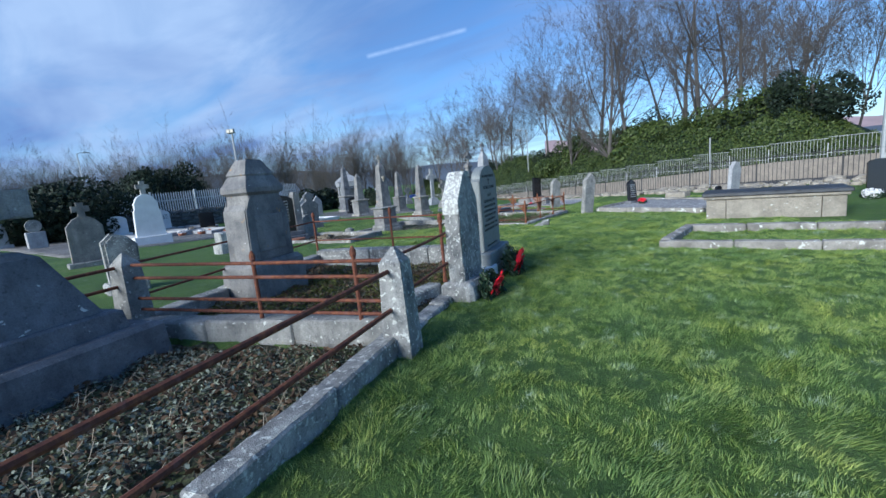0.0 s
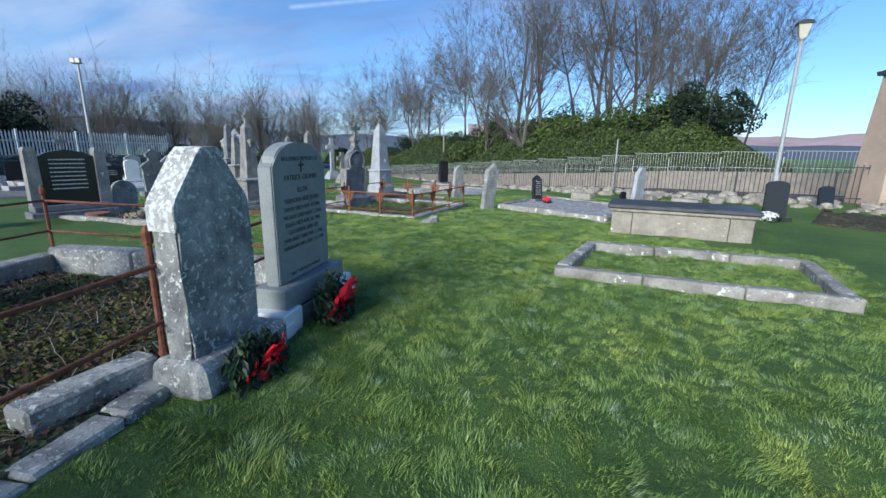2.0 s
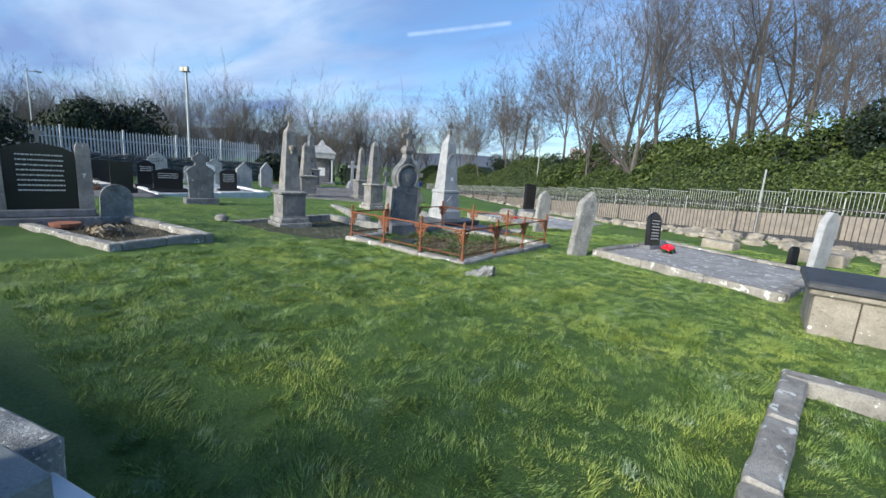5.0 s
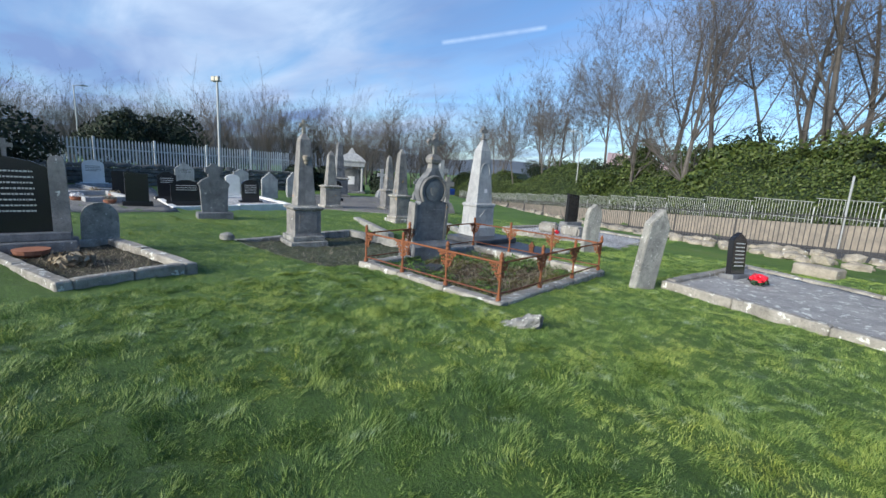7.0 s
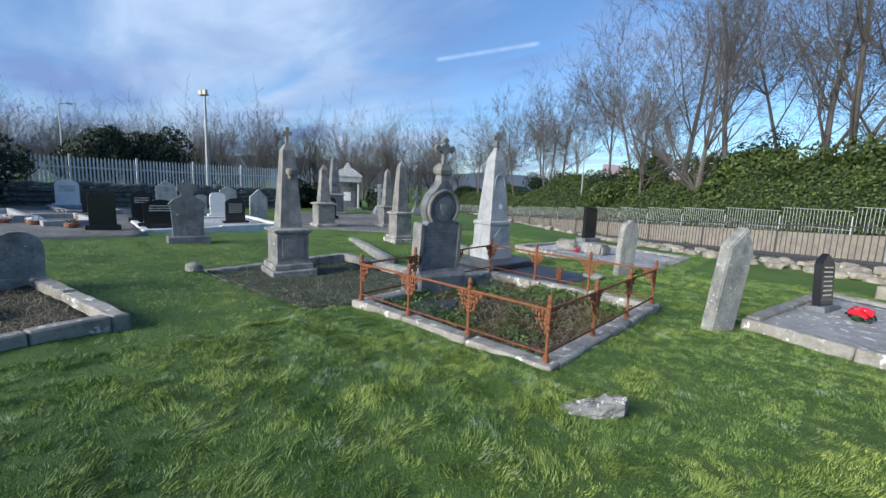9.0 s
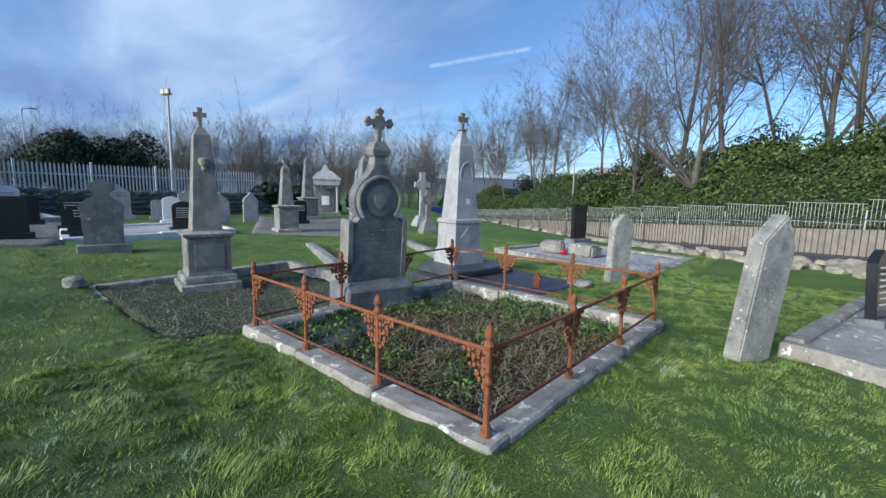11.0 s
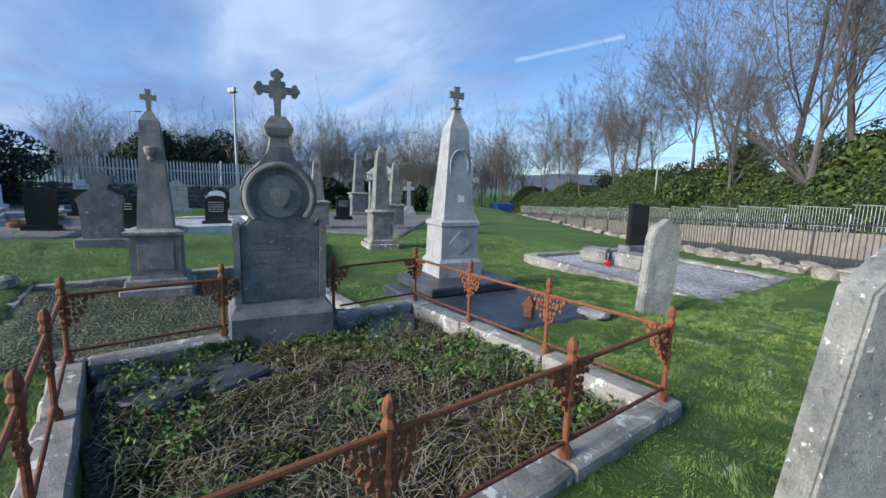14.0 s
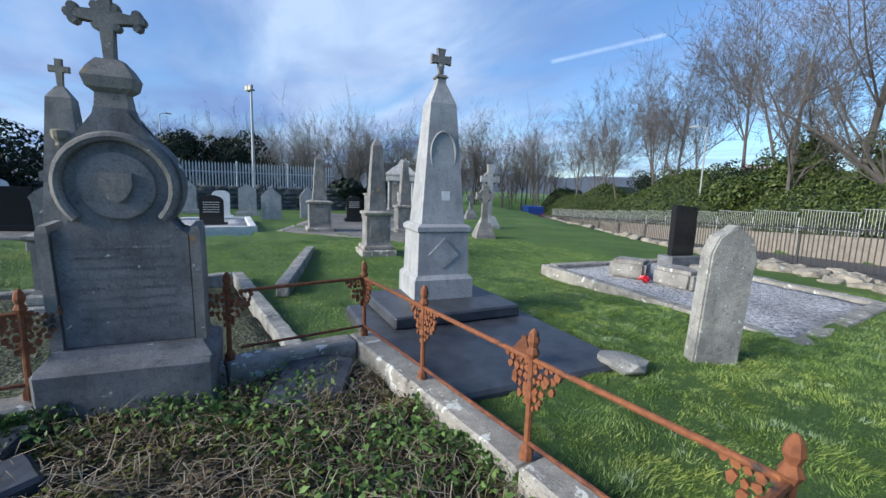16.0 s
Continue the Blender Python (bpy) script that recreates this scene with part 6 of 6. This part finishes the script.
hv, hf, hs = [], [], [(4 + i * 0.7) for i in range(100)]
outs = [6.5, 6.7, 7.0, 7.5, 8.0, 8.6, 9.3, 10.2, 11.4, 13.5]
for s in hs:
    for o in outs:
        p = road_point(s, o)
        hv.append((p.x, p.y, p.z + hedge_height(s, o) - 0.12))
for i in range(len(hs) - 1):
    for j in range(len(outs) - 1):
        a = i * len(outs) + j
        hf.append((a, a + 1, a + 1 + len(outs), a + len(outs)))
# dark sheet under the leaves; its colour stands in for the shaded inside
hedge = mesh_object("hedge", hv, hf, YEW_LEAF_HEDGE_SHADE)
tagged(hedge, "thick sunlit laurel and ivy hedge on a roadside bank", "hedge", kind="stuff")
cs, ns = [], []
for i in range(115000):
    s = 4 + 69 * rng.random() ** 1.3
    o = 6.5 + 5.0 * rng.random() ** 1.15
    p = road_point(s, o)
    n0 = road_at(s)[1]
    h = hedge_height(s, o)
    cs.append((p.x, p.y, p.z + h + rng.normal(0, 0.10)))
    ns.append((-n0.x * 0.7, -n0.y * 0.7, 0.7))
v, q = leaf_cloud(rng, np.array(cs), np.array(ns), 0.08, 0.6)
soup("leaves", v, q, HEDGE_LEAF, hedge)["kind"] = "stuff"


def bush(x, y, z, rx, ry, h, n, label, name="bush", material=None, size=0.16, shape=0.6, lobes=9, seed=1):
    """A leafy bush of overlapping lobes with an uneven outline."""
    rb_ = np.random.default_rng(seed)
    t = thing(name, label, "tree" if name == "yew_tree" else "bush", x, y, 0, z)
    part("trunk", bm_tube([(0, 0, -0.3), (0.05, 0, h * 0.3), (0, 0.05, h * 0.6)], 0.16, 8, 0.06), BARK, t)
    cen, nor = [], []
    lob = [(rb_.normal(0, 0.42, 2), rb_.uniform(0.08, 0.68), rb_.uniform(0.3, 0.46)) for _ in range(lobes)]
    for i in range(n):
        (lx, ly), lz, lr = lob[i % lobes]
        d = rb_.normal(0, 1, 3)
        d /= np.linalg.norm(d)
        r = lr * (0.55 + 0.45 * rb_.random() ** 0.4)
        taper = 1 - shape * max(0, lz + d[2] * r - 0.4)
        cen.append(((lx * taper + d[0] * r * taper) * rx, (ly * taper + d[1] * r * taper) * ry, max(0.0, (lz + d[2] * r * 0.62) * h)))
        nor.append(d)
    v, q = leaf_cloud(rb_, np.array(cen), np.array(nor), size, 0.5)
    soup("crown", v, q, material or YEW_LEAF_HEDGE_SHADE, t)["kind"] = "stuff"
    return t


bush(-42.6, 17.6, -1.4, 4.2, 4.2, 7.6, 22000, "broad dark evergreen yew behind the palisade", "yew_tree", None, 0.13, 0.55, 22, 3)
bush(-29.5, 5.6, -0.2, 3.2, 4.4, 4.2, 20000, "large dark evergreen bush at the graveyard edge", "bush", None, 0.11, 0.4, 22, 5)
bush(-31.5, 24.5, -0.8, 2.6, 3.2, 2.9, 4000, "dark evergreen shrub behind obelisks", "bush", None, 0.18, 0.3, 9, 6)
bush(-27.2, 27.8, -0.9, 1.3, 1.3, 3.0, 3000, "dark clipped yew behind the canopied tomb", "bush", None, 0.14, 0.3, 8, 7)
bush(-14.8, 42.6, 0.2, 2.8, 2.8, 4.2, 9000, "round green bush standing above the hedge", "bush", HEDGE_LEAF, 0.11, 0.35, 14, 8)
bush(0.5, 34.5, 0.6, 4.0, 2.6, 4.2, 10000, "dark green shrubs under bare trees", "bush", YEW_LEAF_HEDGE_SHADE, 0.16, 0.35, 12, 9)
bush(-6.5, 38.5, 0.8, 3.2, 2.4, 4.4, 9000, "dark green shrubs under bare trees", "bush", HEDGE_LEAF, 0.15, 0.35, 12, 10)


br = random.Random(31)
for i, s in enumerate((9, 13, 17, 21, 25, 29.5, 34, 39, 45, 51)):
    p = road_point(s, 11.5 + br.uniform(-0.6, 1.2))
    bush(p.x, p.y, p.z + 2.4, br.uniform(2.6, 3.4), br.uniform(1.8, 2.4), br.uniform(3.0, 4.6), 5200, "dark green shrub under the bare trees", "bush", HEDGE_LEAF if i % 3 else YEW_LEAF_HEDGE_SHADE, 0.10, 0.35, 12, 40 + i)


# ---------------------------------------------------------------- distance
def ridge(name, label, material, az0, az1, dist, heights, seed):
    vs, fs = [], []
    n = 60
    for i in range(n + 1):
        u = i / n
        a = radians(az0 + (az1 - az0) * u)
        h = heights[0] + (heights[1] - heights[0]) * math.sin(u * math.pi) + heights[2] * noise.noise(Vector((u * 6, seed, 0))) + heights[2] * 0.4 * noise.noise(Vector((u * 19, seed, 2)))
        x, y = -math.sin(a), math.cos(a)
        vs += [(x * dist * 0.8, y * dist * 0.8, -12), (x * dist, y * dist, h), (x * dist * 1.15, y * dist * 1.15, -12)]
    for i in range(n):
        for k in (0, 1):
            a = i * 3 + k
            fs.append((a, a + 1, a + 4, a + 3))
    ob = mesh_object(name, vs, fs, material)
    ob.data.shade_smooth()
    tagged(ob, label, "hill", kind="structure")


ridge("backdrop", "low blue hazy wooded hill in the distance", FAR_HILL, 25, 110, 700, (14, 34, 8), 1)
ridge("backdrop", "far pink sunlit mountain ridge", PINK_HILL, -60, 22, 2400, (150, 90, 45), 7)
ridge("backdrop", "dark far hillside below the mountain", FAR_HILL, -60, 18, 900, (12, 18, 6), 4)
for i, (x, y, w, h) in enumerate(((-150, 36, 12, 9), (-158, 45, 14, 8.5), (-165, 22, 10, 5), (-150, 10, 9, 4.5), (-140, 2, 9, 4))):
    b = thing("building", "far pale building on the skyline", "building", x, y, 80, -1.0, group="far buildings")
    part("wall", bm_box(w, 8, h, (0, 0, 0), 0.05), HOUSE_WHITE, b)
    part("roof", bm_slab([(-w / 2 - 0.3, h), (w / 2 + 0.3, h), (w / 2, h + 0.3), (0, h + (0.4 if i < 2 else 2.0)), (-w / 2, h + 0.3)], 8.4, bevel=0), HOUSE_ROOF if i > 1 else HOUSE_WHITE, b)
    for k in range(int(w / 2.5)):
        part("window", bm_box(1.0, 0.1, 1.1, (-w / 2 + 1.5 + 2.4 * k, -4.02, h * 0.55), 0.01), CAR_GLASS, b)


# ---------------------------------------------------------------- overgrowth in the plots
def litter(name, label, corners, count, material, base, size, seed, lift=0.02, rough=0.07, up=0.8, stems=False, clumps=None, category="litter"):
    rl = np.random.default_rng(seed)
    c = np.array(corners, float)
    u, w = rl.random((count, 1)), rl.random((count, 1))
    if clumps:
        cc = rl.random((clumps, 2))
        pick = rl.integers(0, clumps, count)
        uw = np.clip(cc[pick] + rl.normal(0, 0.055, (count, 2)), 0.02, 0.98)
        u, w = uw[:, :1], uw[:, 1:]
    xy = (c[0] * (1 - u) + c[1] * u) * (1 - w) + (c[3] * (1 - u) + c[2] * u) * w
    z = np.array([base(x, y) + rough * noise.noise(Vector((x * 4, y * 4, 1))) for x, y in xy]) + lift * rl.random(count) * 2
    cen = np.c_[xy, z]
    if stems:
        d = rl.normal(0, 1, (count, 3)) * (1, 1, 0.35)
        d /= np.linalg.norm(d, axis=1, keepdims=True)
        ln = size * rl.uniform(0.5, 1.6, (count, 1))
        sd = np.cross(d, (0, 0, 1.0))
        sd /= np.linalg.norm(sd, axis=1, keepdims=True) + 1e-6
        bend = rl.normal(0, 0.25, (count, 3)) * ln
        wv = sd * 0.0022
        m = cen + bend + (0, 0, 0.015)
        a, b2 = cen - d * ln, cen + d * ln
        v = np.stack([a - wv, a + wv, m + wv, m - wv, b2 + wv, b2 - wv], 1).reshape(-1, 3)
        k = np.arange(count)[:, None] * 6
        q = np.concatenate([k + (0, 1, 2, 3), k + (3, 2, 4, 5)])
    else:
        v, q = leaf_cloud(rl, cen, np.tile((0, 0, up), (count, 1)), size, 0.6)
    ob = soup(name, v, q, material)
    return tagged(ob, label, category, kind="stuff")


H_IN = [(-8.3, 11.9), (-5.7, 12.0), (-5.65, 15.0), (-8.4, 14.85)]
hb_z = lambda x, y: -0.23
litter("leaf_litter", "dead brown leaves and soil on a railed plot", H_IN, 12000, DEAD_LEAF, hb_z, 0.015, 1)
litter("moss", "yellow-green moss among dead stems", H_IN, 16000, MOSS, hb_z, 0.014, 2, clumps=40)
litter("dead_stems", "tangled pale dead stems on a railed plot", H_IN, 4200, STRAW, hb_z, 0.075, 3, 0.03, stems=True)
litter("weeds", "fresh green weeds growing in a railed plot", H_IN, 6000, WEED, hb_z, 0.022, 4, 0.06, clumps=24, category="weeds")
A_IN = [(-1.75, -1.1), (-2.75, 2.45), (-5.1, 1.4), (-4.3, -1.4)]
B_IN = [(-2.85, 3.0), (-3.6, 5.8), (-6.6, 4.9), (-5.4, 1.9)]
ab_z = lambda x, y: 0.06
for c, s in ((A_IN, 11), (B_IN, 12)):
    litter("leaf_litter", "dead leaves and litter inside a railed plot", c, 6000, DEAD_LEAF, ab_z, 0.026, s)
    litter("moss", "grey-green moss and ivy inside a railed plot", c, 12000, MOSS if s == 12 else FROSTED_MOSS, ab_z, 0.018, s + 10, clumps=70)
    litter("dead_stems", "pale dead stems inside a railed plot", c, 900, STRAW, ab_z, 0.08, s + 20, 0.03, stems=True)
litter("dead_stems", "pale dead stems on a sunken plot", [(-12.4, 11.1), (-8.7, 11.05), (-8.75, 14.4), (-12.65, 14.4)], 900, STRAW, lambda x, y: lie(x, y) - 0.03, 0.06, 60, 0.02, stems=True, rough=0.05)
litter("dead_stems", "dry pale stems on a bare grave", [(-11.2, 7.35), (-8.95, 7.88), (-9.2, 8.9), (-11.4, 8.5)], 500, STRAW, lambda x, y: 0.0, 0.07, 61, 0.03, stems=True, rough=0.04)
for i, (x, y, sx, sy) in enumerate(((-8.1, 12.1, 0.5, 0.4), (-7.7, 12.3, 0.4, 0.45), (-8.1, 12.65, 0.4, 0.35), (-7.7, 12.75, 0.45, 0.3), (-8.1, 14.4, 0.7, 0.5))):
    b = thing("flagstone", "dark broken flagstone tilted in a railed plot", "stone block", x, y, i * 37, -0.265, (3, -4), group="broken flagstones")
    part("stone", bm_box(sx, sy, 0.1, (0, 0, 0), 0.02, 0.012, cuts=2), SLATE_TOP, b)

# ---------------------------------------------------------------- grass on the lawn
GX, GY = np.array(gx), np.array(gy)
GZ = np.array(gv)[:, 2].reshape(len(gy), len(gx))


def ground_heights(p):
    """Height of the ground mesh under places."""
    i = np.clip(np.searchsorted(GX, p[:, 0]) - 1, 0, len(gx) - 2)
    j = np.clip(np.searchsorted(GY, p[:, 1]) - 1, 0, len(gy) - 2)
    u, w = (p[:, 0] - GX[i]) / (GX[i + 1] - GX[i]), (p[:, 1] - GY[j]) / (GY[j + 1] - GY[j])
    return (GZ[j, i] * (1 - u) + GZ[j, i + 1] * u) * (1 - w) + (GZ[j + 1, i] * (1 - u) + GZ[j + 1, i + 1] * u) * w


def grows(p):
    """Where the lawn has grass: not in the plots, the first railed plots or by the road."""
    x, y = p[:, 0], p[:, 1]
    ok = ~((y < 6.4) & (x < -1.72 - 0.29 * y - np.where((y > 3.9) & (y < 6.3), 0.35, 0.0)))
    for c in BEDS + [[(3.4, 15.6), (5.2, 14.6), (7.2, 17.2), (4.3, 18.0)]]:
        e = np.stack([(c[(i + 1) % 4][0] - c[i][0]) * (y - c[i][1]) - (c[(i + 1) % 4][1] - c[i][1]) * (x - c[i][0]) > 0 for i in range(4)])
        ok &= ~(e.all(0) | ~e.any(0))
    for a, b in zip(ROAD, ROAD[1:]):
        d = Vector((b[0] - a[0], b[1] - a[1])).normalized()
        run = (x - a[0]) * d.x + (y - a[1]) * d.y
        out = (x - a[0]) * d.y - (y - a[1]) * d.x
        ok &= ~((run > -1) & (run < math.dist(a[:2], b[:2]) + 1) & (out > -2.2))
    return ok


def grass(name, label, count, x0, x1, y0, y1, h0, h1, width, seed, comb=0.9):
    """Blades in tussocks; each tussock is combed one way."""
    g_ = np.random.default_rng(seed)
    p = np.c_[g_.uniform(x0, x1, count), g_.uniform(y0, y1, count)]
    p = p[grows(p)]
    n = len(p)
    nv = np.array([noise.noise_vector(Vector((x * 3.1, y * 3.1, 2))) for x, y in p])
    t = np.array([noise.noise(Vector((x * 2.2, y * 2.2, 11))) * 0.7 + 1.2 * noise.noise(Vector((x * 8.5, y * 8.5, 4))) for x, y in p])
    thick = g_.random(n) < 0.6 + 1.0 * (t + 0.35)
    p, nv, t = p[thick], nv[thick], t[thick]
    n = len(p)
    h = ((h0 + (h1 - h0) * np.clip(0.4 + 0.95 * t, 0, 1)) * g_.uniform(0.55, 1.35, n))[:, None]
    a = g_.uniform(0, 2 * math.pi, (n, 1))
    side = np.c_[np.cos(a), np.sin(a), np.zeros((n, 1))] * width * g_.uniform(0.7, 1.3, (n, 1))
    lean = (np.c_[nv[:, :2] * 2.2 * comb + g_.normal(0, 0.45, (n, 2)), np.zeros((n, 1))] + (0.2, 0.1, 0)) * h
    root = np.c_[p, ground_heights(p) - 0.008]
    up = np.c_[np.zeros((n, 2)), h]
    v = np.stack([root - side, root + side, root + lean + up], 1).reshape(-1, 3)
    ob = soup(name, v, np.arange(3 * n).reshape(-1, 3), GRASS_BLADE, None, True)
    return tagged(ob, label, "grass", kind="stuff")


grass("grass", "short damp tussocky lawn grass", 900000, -8.4, 2.6, 0.2, 11.5, 0.014, 0.058, 0.0028, 1, 0.7)
grass("grass", "short damp tussocky lawn grass", 560000, -9.0, 0.8, 10.5, 19.5, 0.012, 0.045, 0.0027, 2, 0.7)
grass("grass", "short green lawn grass further off", 200000, -16.5, -6.0, 8.5, 23.0, 0.02, 0.045, 0.004, 3, 0.7)
grass("grass", "longer grass along the stone kerbs", 9000, -3.5, -1.6, 0.2, 6.8, 0.04, 0.09, 0.0024, 4)
